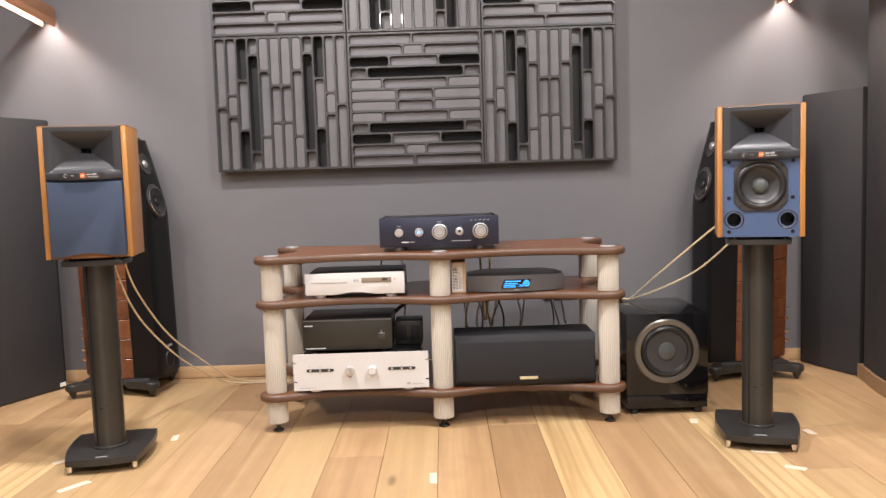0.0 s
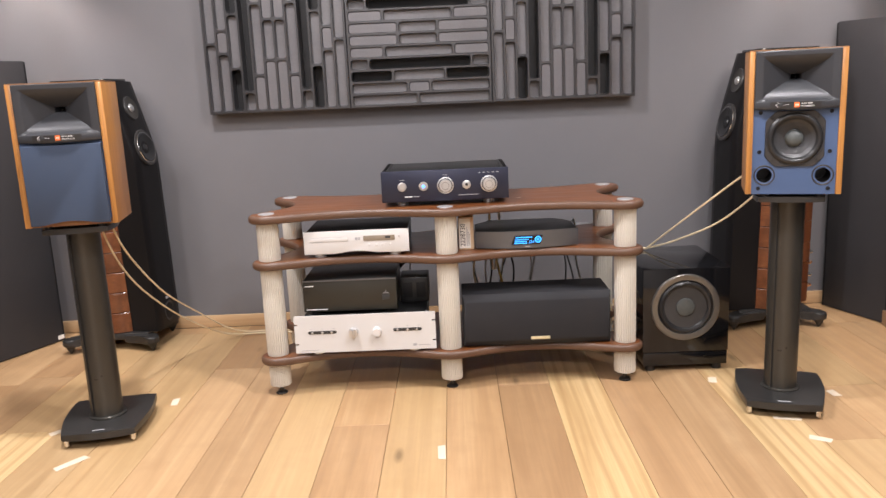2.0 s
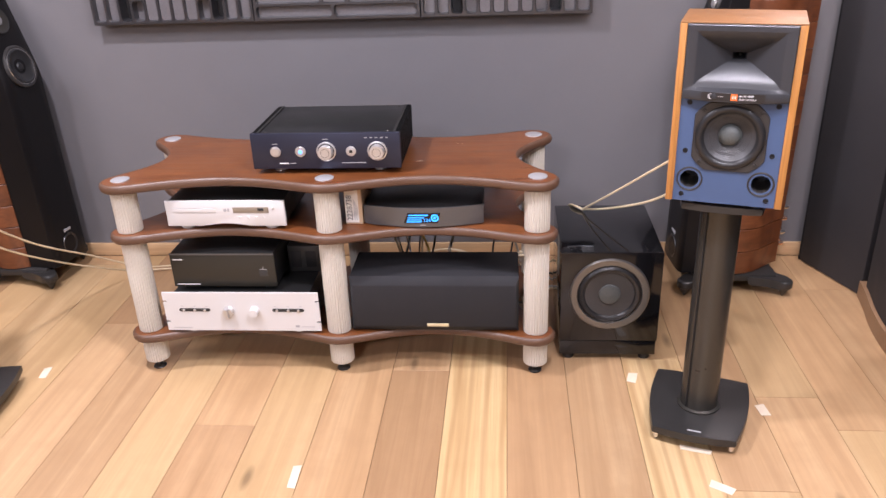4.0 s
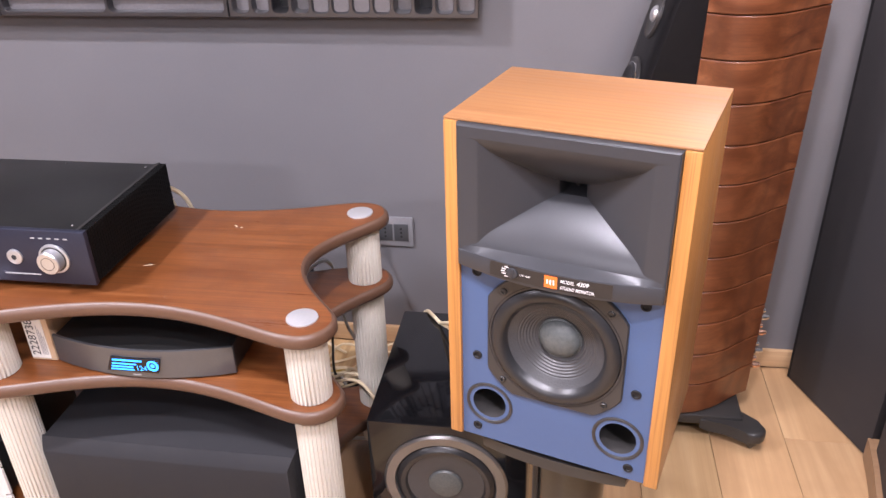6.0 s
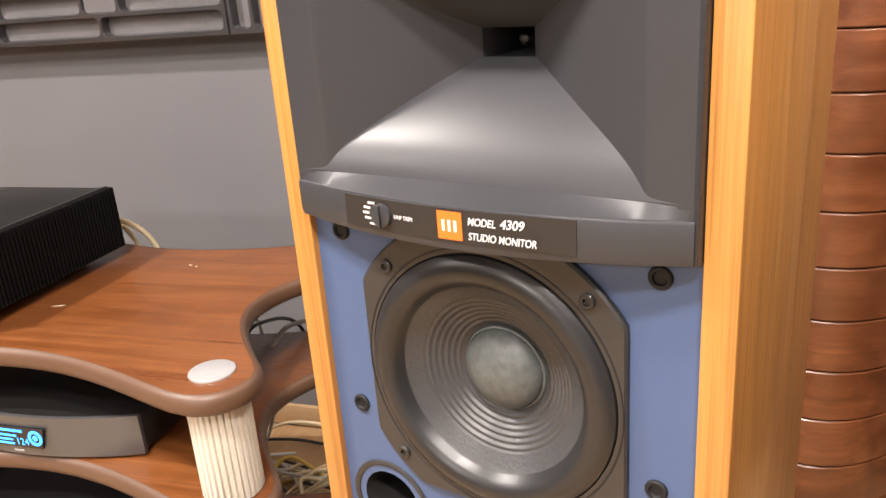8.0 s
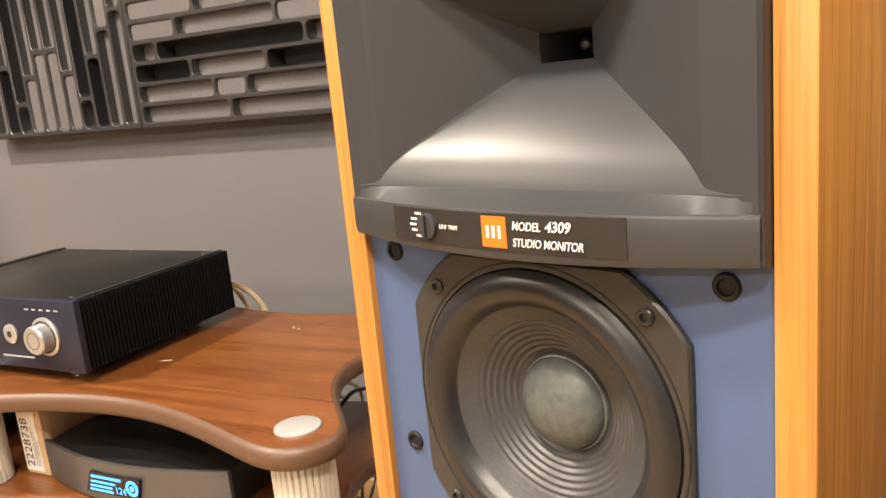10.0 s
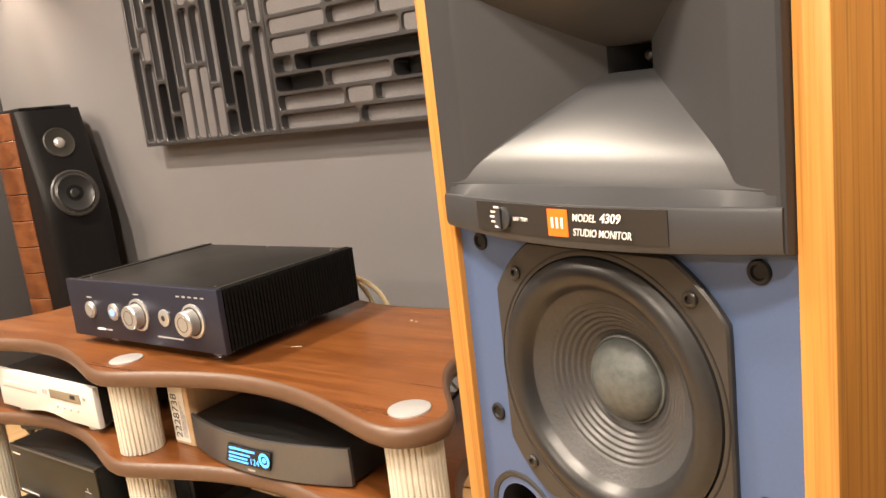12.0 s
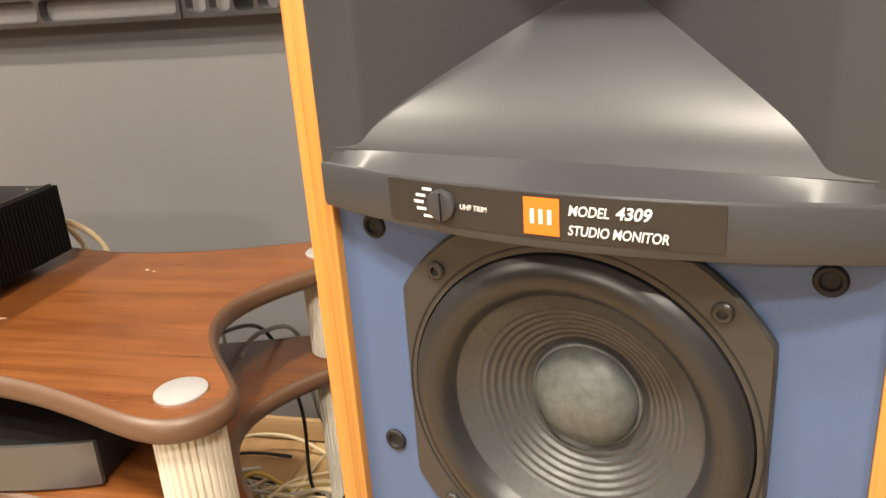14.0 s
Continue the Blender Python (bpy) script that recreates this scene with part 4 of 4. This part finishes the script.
part("name_bar", box(-0.138, -0.112, -0.0006, 0.0002, 0.0315, 0.0352), INK, amp)
part("name_bar", box(-0.108, -0.09, -0.0006, 0.0002, 0.032, 0.0345), GREYINK, amp)
part("model_bar", box(0.045, 0.115, -0.0006, 0.0002, 0.0325, 0.0348), GREYINK, amp)
part("scale_bar", box(-0.155, -0.139, -0.0006, 0.0002, 0.0905, 0.0925), GREYINK, amp)
part("scale_bar", box(-0.006, 0.010, -0.0006, 0.0002, 0.1035, 0.1055), GREYINK, amp)
for k in range(5):
    part("scale_bar", box(0.115 + k * 0.0155, 0.123 + k * 0.0155, -0.0006, 0.0002, 0.1065, 0.1088), GREYINK, amp)

cd = thing("disc_player", pose(-0.0985, 3.03, 0.4855), "slim white-fronted disc player with dark display window", "disc player")
pts = [(-0.181, 0.012), (-0.075, 0.012)] + [(-0.075 + 0.15 * i / 10, 0.012 + 0.009 * math.sin(math.pi * i / 10)) for i in range(1, 10)] + [(0.075, 0.012), (0.181, 0.012), (0.181, 0.091), (-0.181, 0.091)]
part("front_panel", prism(pts, 0, 0.012, 0.002, 2, "xz"), WHITE, cd, "white front with curved lower edge")
part("casework", box(-0.176, 0.176, 0.0125, 0.27, 0.0145, 0.0885, 0.002), BLACKMET, cd, "black case")
tray = part("disc_tray", box(-0.158, -0.028, -0.0012, 0.0005, 0.056, 0.069, 0.0005), WHITE, cd)
part("tray_gap", box(-0.1595, -0.0265, -0.0006, 0.0004, 0.0547, 0.0557), GREYINK, tray)
part("tray_gap", box(-0.1595, -0.0265, -0.0006, 0.0004, 0.0693, 0.0701), GREYINK, tray)
win = part("display_window", box(0.025, 0.133, -0.0015, 0.0005, 0.054, 0.072, 0.0006), WINDOW, cd, "smoked display window")
part("digits", box(0.1, 0.118, -0.002, -0.0016, 0.061, 0.069), DARKINK, win)
for k in range(4):
    part("button", disc(0.0035, 0, 0.0025, (0.045 + k * 0.024, 0, 0.040), bevel=0.0008, seg=16), WHITE, cd)
part("logo_shape", join(disc(0.005, 0, 0.0006, (0.001, 0, 0.063)), box(0.008, 0.014, -0.0006, 0, 0.058, 0.068)), GREYINK, cd)
part("button", disc(0.004, 0, 0.0025, (0.148, 0, 0.068), bevel=0.0008, seg=16), CAP, cd)
for sx, sy in ((-0.13, 0.03), (0.13, 0.03), (-0.13, 0.22), (0.13, 0.22)):
    part("foot", disc(0.02, 0, 0.0142, (sx, sy, 0), "z", 0.003, 24), WHITE, cd)

pw = thing("power_amplifier", pose(-0.085, 3.0, 0.1455), "white faceplate power amplifier with slotted rack ears", "amplifier")
def ear_plate():
    w, a, b = 0.2455, 0.008, 0.141
    r = [(w, a), (w, a + 0.028), (w - 0.012, a + 0.028), (w - 0.012, a + 0.034), (w, a + 0.034), (w, b - 0.034), (w - 0.012, b - 0.034), (w - 0.012, b - 0.028), (w, b - 0.028), (w, b)]
    return [(-x, z) for x, z in r] + r[::-1]
part("front_panel", prism(ear_plate(), 0, 0.006, 0.0, 1, "xz"), WHITE, pw, "white front with rack notches", pose(0, 0, 0.001))
part("casework", box(-0.215, 0.215, 0.0065, 0.30, 0.012, 0.1345, 0.002), BLACKMET, pw, "black case")
for sx in (-0.148, 0.148):
    sl = part("slider_slot", prism(rounded(sx - 0.05, sx + 0.05, 0.0765, 0.0875, 0.0054), -0.0008, 0.0003, 0, 1, "xz"), SLOT, pw, "dark slider slot")
    for k in (-0.035, 0.0, 0.032):
        part("slider_tip", disc(0.004, 0.0008, 0.005, (sx + k, 0, 0.082), bevel=0.001, seg=16), CAP, sl)
    for k in (-0.04, 0.0, 0.04):
        part("scale_bar", box(sx + k - 0.003, sx + k + 0.003, -0.0005, 0.0002, 0.094, 0.0955), GREYINK, pw)
k1 = front_knob(pw, -0.04, 0, 0.079, 0.0165, 0.0155, 0.016, CAP)
part("grip", box(-0.044, -0.036, -0.026, -0.0158, 0.064, 0.094, 0.002), CAP, k1)
front_knob(pw, 0.042, 0, 0.079, 0.0165, 0.0145, 0.02, WHITE)
part("model_bar", box(0.165, 0.178, -0.0005, 0.0002, 0.0215, 0.0295), GREYINK, pw)
part("model_bar", box(0.184, 0.225, -0.0005, 0.0002, 0.0225, 0.0245), GREYINK, pw)
part("model_bar", box(-0.225, -0.165, -0.0005, 0.0002, 0.0175, 0.019), GREYINK, pw)
for sx, sy in ((-0.17, 0.03), (0.17, 0.03), (-0.17, 0.26), (0.17, 0.26)):
    part("foot", disc(0.02, 0, 0.0118, (sx, sy, 0), "z", 0.002, 24), WHITE, pw)

bk = thing("preamplifier", pose(-0.133, 3.03, 0.2802), "small plain black metal preamplifier box", "amplifier")
part("casework", box(-0.161, 0.161, 0.006, 0.25, 0.013, 0.127, 0.003), BLACKMET, bk)
part("front_panel", box(-0.163, 0.163, 0, 0.0055, 0.014, 0.126, 0.001), OLIVE, bk, "dark bronze front")
part("top_trim", box(-0.163, 0.163, -0.0015, -0.0002, 0.1215, 0.126), GREYMET, bk)
part("name_bar", box(-0.155, -0.125, -0.0006, 0, 0.104, 0.1075), INK, bk)
part("name_bar", box(-0.153, -0.08, -0.0006, 0, 0.0205, 0.0232), INK, bk)
part("mark", join(box(0.114, 0.136, -0.0008, 0, 0.072, 0.0735), box(0.1245, 0.1258, -0.0008, 0, 0.0738, 0.082)), GREYINK, bk)
part("sensor", box(0.112, 0.138, -0.0008, 0.0, 0.049, 0.068, 0.0003), SLOT, bk)
for sx, sy in ((-0.13, 0.03), (0.13, 0.03), (-0.13, 0.22), (0.13, 0.22)):
    part("foot", disc(0.013, 0, 0.0128, (sx, sy, 0), "z", 0.002, 16), RUBBER, bk)
ad = thing("power_adapter", pose(0.085, 3.16, 0.2802), "dark grey power supply box with two windows", "adapter")
part("block", box(-0.052, 0.052, 0, 0.12, 0, 0.092, 0.005), STAND, ad)
for k in (-0.024, 0.024):
    part("window", box(k - 0.017, k + 0.017, -0.002, -0.0002, 0.018, 0.074, 0.0008), BLACKEDGE_SHADE, ad)

st = thing("network_streamer", pose(0.489, 3.068, 0.4855), "graphite network streamer with bowed front and blue display", "streamer")
part("front_panel", prism([(-0.178 + 0.356 * i / 20, -0.032 * (1 - (i / 10 - 1) ** 2)) for i in range(21)] + [(0.178 - 0.356 * i / 20, 0.006 - 0.032 * (1 - (i / 10 - 1) ** 2)) for i in range(21)], 0.004, 0.0625, 0.0012, 2), GREYMET, st, "bowed graphite metal front")
part("casework", prism([(-0.175 + 0.35 * i / 20, 0.0065 - 0.032 * (1 - (i / 10 - 1) ** 2)) for i in range(21)] + [(0.175, 0.16), (0.12, 0.235), (-0.12, 0.235), (-0.175, 0.16)], 0.005, 0.0605, 0.003, 2), BLACKMET, st, "black case")
part("foot", join(*[disc(0.012, 0, 0.0045, (sx, sy, 0), "z") for sx in (-0.13, 0.13) for sy in (0.03, 0.16)]), RUBBER, st)
screen = part("display", prism([(-0.056, 0.0175), (0.044, 0.0175), (0.052, 0.048), (-0.044, 0.048)], -0.0345, -0.0305, 0, 1, "xz"), DISPLAY, st, "small blue lit display")
part("lit_text", box(-0.041, 0.016, -0.0355, -0.0346, 0.0405, 0.0438), BLUE_LIT, screen)
for z, a, b2 in ((0.033, -0.043, 0.004), (0.0265, -0.045, -0.003), (0.0205, -0.047, -0.002)):
    part("lit_text", box(a, b2, -0.0355, -0.0346, z, z + 0.0026), BLUE_LIT, screen)
lettering("lit_digits", "124", 0.0145, BLUE_LIT, screen, pose(0.002, -0.0350, 0.0215) @ FRONT)
part("lit_ring", lathe([(0.0115, 0.0346), (0.0115, 0.0354), (0.0072, 0.0354), (0.0072, 0.0346)], (0.036, 0, 0.0335), "y", 28), BLUE_LIT, screen)
part("lit_core", disc(0.004, 0.0346, 0.0354, (0.036, 0, 0.0335)), BLUE_LIT, screen)
part("name_bar", box(-0.008, 0.008, -0.0328, -0.03, 0.0085, 0.0115), GREYINK, st)

cs = thing("centre_loudspeaker", pose(0.513, 3.005, 0.1455), "long charcoal centre loudspeaker with cloth grille", "loudspeaker")
part("cabinet", box(-0.257, 0.257, 0.024, 0.20, 0.002, 0.186, 0.004), CLOTH, cs)
fr = bmesh.new()
loops = [[fr.verts.new((sx * (0.257 - i), y, 0.095 + sz * (0.093 - j))) for sx, sz in ((1, 1), (-1, 1), (-1, -1), (1, -1))] for i, j, y in ((0, 0, 0.0235), (0, 0, 0.02), (0.008, 0.02, 0.002), (0.014, 0.026, 0.0))]
for la, lb2 in zip(loops, loops[1:]):
    for i in range(4):
        fr.faces.new((la[i], la[(i + 1) % 4], lb2[(i + 1) % 4], lb2[i]))
fr.faces.new(loops[-1])
part("grille", fr, CLOTH, cs, "charcoal cloth grille")
part("badge", box(-0.022, 0.044, -0.002, -0.0002, 0.026, 0.0365, 0.0008), PALEGOLD, cs, "pale gold name badge")

bx = thing("wooden_box", pose(0.278, 3.07, 0.4855), "pale wooden box with a printed paper label", "box")
part("carton", box(-0.024, 0.028, 0, 0.19, 0, 0.115, 0.002), CARTON, bx)
lab = part("paper_label", box(-0.0225, 0.017, -0.0012, -0.0002, 0.006, 0.11), PAPER, bx, "white label with printed number")
lettering("number", "2228738", 0.0235, DARKINK, lab, pose(-0.002, -0.0015, 0.012) @ FRONT @ pose(0, 0, 0, 0, 0, 90), thick=0.0001, width=0.98)
for k in range(4):
    part("fine_bar", box(0.003 + 0.0032 * k, 0.0045 + 0.0032 * k, -0.0015, -0.001, 0.014, 0.08 - 0.008 * k), GREYINK, lab)

# ---- subwoofer ----
sb = thing("subwoofer", pose(1.0515, 3.09, 0), "gloss black cube subwoofer with silver driver ring", "subwoofer")
part("cabinet", box(-0.153, 0.153, 0, 0.385, 0.073, 0.381, 0.003), GLOSS, sb)
part("plinth", box(-0.150, 0.150, 0.002, 0.355, 0.022, 0.0715, 0.002), GLOSS, sb)
dv = part("driver", lathe([(0.1215, 0), (0.1215, 0.004), (0.117, 0.007), (0.1, 0.0065), (0.0975, 0.003), (0.097, 0.0)], (-0.003, 0, 0.24), "y", 72), RING, sb, "silver ringed bass driver")
part("surround", lathe([(0.097, 0.0005), (0.094, 0.006), (0.087, 0.0105), (0.079, 0.008), (0.075, 0.002)], (-0.003, 0, 0.24), "y", 64), RUBBER, dv)
part("cone", lathe([(0.075, 0.002), (0.06, 0.0015), (0.034, 0.001), (0.0335, 0.0025)], (-0.003, 0, 0.24), "y", 64), CONE, dv)
part("dust_cap", lathe([(0.0335, 0.0025), (0.031, 0.006), (0.02, 0.009), (0, 0.01)], (-0.003, 0, 0.24), "y", 48), DOME, dv)
for sx, sy in ((-0.12, 0.03), (0.12, 0.03), (-0.12, 0.32), (0.12, 0.32)):
    part("foot", disc(0.018, 0, 0.0215, (sx, sy, 0), "z", 0.003, 20), RUBBER, sb)


# ---- cables ----
def cable(points, r, mat, label, group="cables"):
    return tagged(part("cable", tube(points, r), mat), label, "cable", group)


CREAM_L = "cream speaker cable running to the monitor loudspeaker"
joint = (0.99, 3.425, 0.386)
cable([(1.30, 2.925, 0.80), (1.28, 2.965, 0.775), (1.2, 3.05, 0.69), (1.07, 3.24, 0.52), joint], 0.0036, CREAM, CREAM_L, "speaker cables")
cable([(1.34, 2.91, 0.80), (1.345, 2.945, 0.76), (1.28, 3.02, 0.665), (1.18, 3.14, 0.535), (1.07, 3.3, 0.44), joint], 0.0036, CREAM, CREAM_L, "speaker cables")
cable([joint, (0.968, 3.455, 0.3855), (0.95, 3.482, 0.378), (0.935, 3.492, 0.34), (0.9, 3.52, 0.15), (0.7, 3.66, 0.03), (0.5, 3.68, 0.012)], 0.0042, CREAM, "cream speaker cable behind the subwoofer", "speaker cables")
cable([(-0.925, 2.89, 0.78), (-0.92, 2.93, 0.63), (-0.911, 3.02, 0.486), (-0.893, 3.16, 0.354), (-0.858, 3.42, 0.18), (-0.77, 3.66, 0.035), (-0.6, 3.74, 0.006), (-0.2, 3.72, 0.006)], 0.0034, CREAM, CREAM_L, "speaker cables")
cable([(-0.89, 2.89, 0.78), (-0.885, 2.93, 0.64), (-0.886, 3.04, 0.515), (-0.872, 3.26, 0.335), (-0.83, 3.48, 0.19), (-0.74, 3.69, 0.04), (-0.58, 3.77, 0.006), (-0.15, 3.76, 0.006)], 0.0034, CREAM, CREAM_L, "speaker cables")
cable([(0.0, 3.28, 0.36), (0.05, 3.31, 0.405), (0.11, 3.34, 0.425), (0.165, 3.37, 0.405), (0.195, 3.4, 0.33), (0.2, 3.5, 0.15), (0.22, 3.6, 0.012)], 0.008, RUBBER, "thick black mains cable arching behind the preamplifier")
rnd = random.Random(5)
for k, (x, mat, r) in enumerate(((0.30, RUBBER, 0.003), (0.335, RUBBER, 0.004), (0.37, CREAM, 0.0045), (0.40, YELLOW, 0.0045), (0.385, INK, 0.004), (0.43, RUBBER, 0.004), (0.49, RUBBER, 0.003), (0.53, GREYCABLE, 0.0035), (0.57, GREYCABLE, 0.0035), (0.64, RUBBER, 0.0035), (0.70, GREYCABLE, 0.004), (0.45, CREAM, 0.004))):
    x1 = x + rnd.uniform(-0.06, 0.06)
    cable([(x, 3.36, 0.505), (x + 0.005, 3.42, 0.515), (x + rnd.uniform(-0.02, 0.02), 3.53, 0.46), (x1, 3.56 + rnd.uniform(-0.03, 0.03), 0.3), (x1 + rnd.uniform(-0.05, 0.05), 3.58, 0.1), (x1 + rnd.uniform(-0.1, 0.1), 3.6 + rnd.uniform(-0.05, 0.1), 0.012), (x1 + rnd.uniform(-0.3, 0.3), 3.65 + rnd.uniform(-0.05, 0.1), 0.012)], r, mat, "thin cable hanging behind the rack")
for k in range(9):
    x = 0.25 + 0.06 * k
    cable([(x, 3.50 + rnd.uniform(0, 0.15), 0.01), (x + 0.1, 3.55 + rnd.uniform(0, 0.15), 0.03), (x + 0.22, 3.5 + rnd.uniform(0, 0.2), 0.012), (x + 0.36, 3.52 + rnd.uniform(0, 0.15), 0.012)], 0.004, (CREAM, RUBBER, GREYCABLE)[k % 3], "loose cable lying on the floor behind the rack")
heap = random.Random(23)
for k in range(26):
    x, y = heap.uniform(0.28, 0.72), heap.uniform(3.44, 3.68)
    a, z = heap.uniform(0, 6.28), 0.008 + 0.003 * (k % 8)
    pts = [(x, y, 0.008)]
    for j in range(5):
        a += heap.uniform(-1.3, 1.3)
        x, y = min(0.84, max(0.2, x + 0.11 * math.cos(a))), min(3.80, max(3.42, y + 0.07 * math.sin(a)))
        pts.append((x, y, z + heap.uniform(0, 0.045) * (j < 4)))
    cable(pts, heap.uniform(0.003, 0.0048), (CREAM, YELLOW, CREAM, RUBBER, GREYCABLE)[k % 5], ("cream", "yellow", "cream", "black", "grey")[k % 5] + " loose cable in the tangle behind the rack", "tangle of cables")
for k, y in enumerate((3.40, 3.425)):
    cable([(0.55, y + 0.12, 0.02), (0.7, y + 0.06, 0.16), (0.79, y, 0.225), (0.835, y - 0.015, 0.19), (0.85, y + 0.03, 0.1), (0.80, y + 0.15, 0.012)], 0.0042, CREAM, "cream cable looping up beside the subwoofer", "tangle of cables")
cable([(0.72, 3.85, 0.37), (0.73, 3.8, 0.3), (0.76, 3.78, 0.15), (0.72, 3.72, 0.012), (0.6, 3.68, 0.01)], 0.004, RUBBER, "black mains cable from the wall socket")
cable([(0.33, 3.385, 0.70), (0.345, 3.425, 0.71), (0.37, 3.47, 0.66), (0.38, 3.5, 0.55), (0.39, 3.54, 0.3)], 0.005, CREAM, "cream cable leaving the amplifier")
cable([(0.37, 3.385, 0.695), (0.385, 3.42, 0.7), (0.41, 3.48, 0.64), (0.42, 3.51, 0.5), (0.40, 3.54, 0.3)], 0.005, CREAM, "cream cable leaving the amplifier")
cable([(-0.03, 3.35, 0.55), (-0.02, 3.42, 0.6), (0.03, 3.47, 0.62), (0.06, 3.5, 0.5), (0.05, 3.52, 0.3)], 0.003, RUBBER, "thin cable hanging behind the rack")

# ---- pale chips on the rack's top shelf ----
for x, y, turn, l in ((0.472, 3.178, 20, 0.02), (0.578, 3.354, -30, 0.009), (0.592, 3.349, 10, 0.005)):
    tagged(part("chip", prism([(-l / 2, -0.0008), (l * 0.2, -0.0022), (l / 2, 0.0), (0, 0.0018)], 0.0002, 0.0007), TAPE, None, "", pose(x, y, 0.645, 0, 0, turn)), "tiny pale chip on the stained rack top", "chip", "chips")

# ---- tape marks on the floor ----
for x, y, turn, w, l in ((-0.767, 2.981, 12, 0.026, 0.06), (0.177, 2.515, 3, 0.024, 0.085), (1.119, 2.994, -12, 0.03, 0.05), (-0.924, 2.534, -35, 0.03, 0.1), (1.272, 2.51, 60, 0.03, 0.06), (1.465, 2.838, 10, 0.03, 0.05), (1.237, 2.655, 75, 0.02, 0.08), (-1.075, 2.76, -40, 0.03, 0.05)):
    tp = tagged(part("tape_mark", prism([(-w / 2, -l / 2), (w * 0.4, -l / 2 - 0.004), (w / 2, l / 2), (-w * 0.45, l / 2 - 0.003)], 0.0004, 0.0014), TAPE, None, "", pose(x, y, 0, 0, 0, turn)), "scrap of white tape stuck on the floor", "tape", "tape marks")

# ---- floor planks ----
PITCH, X_START = 0.1815, 0.19
TONES = {"pale": OAK_PALE, "tan": OAK, "brown": OAK_BROWN, "figured": OAK_FIGURED}
# rows in front of the rack: where boards end, and the tone of each board from the rear wall on
ROW_BOARDS = {-6: ((1.9,), ("tan", "pale")), -5: ((2.2, 3.3), ("pale", "tan", "brown")), -4: ((1.6,), ("pale", "tan")), -3: ((1.1,), ("tan", "pale")),
              -2: ((1.3, 2.725), ("tan", "brown", "tan")), -1: ((0.9,), ("brown", "pale")), 0: ((0.7,), ("brown", "tan")), 1: ((1.8, 3.02), ("tan", "brown", "tan")),
              2: ((1.0,), ("tan", "figured")), 3: ((1.4,), ("pale", "brown")), 4: ((0.6,), ("figured", "tan")), 5: ((1.2, 3.1), ("tan", "figured", "pale")), 6: ((2.5,), ("pale", "tan")),
              7: ((2.9,), ("tan", "pale")), 8: ((2.75,), ("pale", "tan"))}
rows_n = range(math.floor((LEFT_X - X_START) / PITCH), math.ceil((RIGHT_X - X_START) / PITCH) + 1)
prng = random.Random(11)
meshes = {}
for r in rows_n:
    x0 = X_START + r * PITCH
    y = REAR_Y - prng.uniform(0.0, 1.2)
    ends, tones = ROW_BOARDS.get(r, ((), ()))
    while y < WALL_Y:
        later = [e for e in ends if e > y + 0.01]
        tone = prng.choice(("pale", "tan", "tan", "tan", "brown", "figured"))
        y1 = y + prng.choice((0.9, 1.2, 1.5, 1.8))
        if ends and y1 > ends[0] - 0.5 or y >= min(ends, default=99):
            y1 = later[0] if later else WALL_Y + 0.5
            tone = tones[len(ends) - len(later)]
        ya, yb = max(y, REAR_Y), min(y1, WALL_Y - 0.016)
        y = y1
        if yb - ya < 0.02:
            continue
        xa, xb = max(x0, LEFT_X), min(x0 + PITCH, RIGHT_X)
        if xb - xa < 0.02:
            continue
        key = (round(xb - xa, 3), round(yb - ya, 3), tone)
        if key not in meshes:
            w, l = (xb - xa) / 2 - 0.0005, (yb - ya) / 2 - 0.0005
            b = bmesh.new()
            lo = [b.verts.new((sx * w, sy * l, -0.006)) for sx, sy in ((-1, -1), (1, -1), (1, 1), (-1, 1))]
            mi = [b.verts.new((sx * w, sy * l, -0.001)) for sx, sy in ((-1, -1), (1, -1), (1, 1), (-1, 1))]
            hi = [b.verts.new((sx * (w - 0.0006), sy * (l - 0.0006), 0)) for sx, sy in ((-1, -1), (1, -1), (1, 1), (-1, 1))]
            b.faces.new(hi)
            for la, lb2 in ((lo, mi), (mi, hi)):
                for i in range(4):
                    b.faces.new((la[i], la[(i + 1) % 4], lb2[(i + 1) % 4], lb2[i]))
            bmesh.ops.recalc_face_normals(b, faces=b.faces)
            me = bpy.data.meshes.new("plank")
            b.to_mesh(me)
            b.free()
            me.materials.append(TONES[tone])
            meshes[key] = me
        ob = new("plank", meshes[key])
        ob.location = ((xa + xb) / 2, (ya + yb) / 2, 0)
        ob.parent = floor
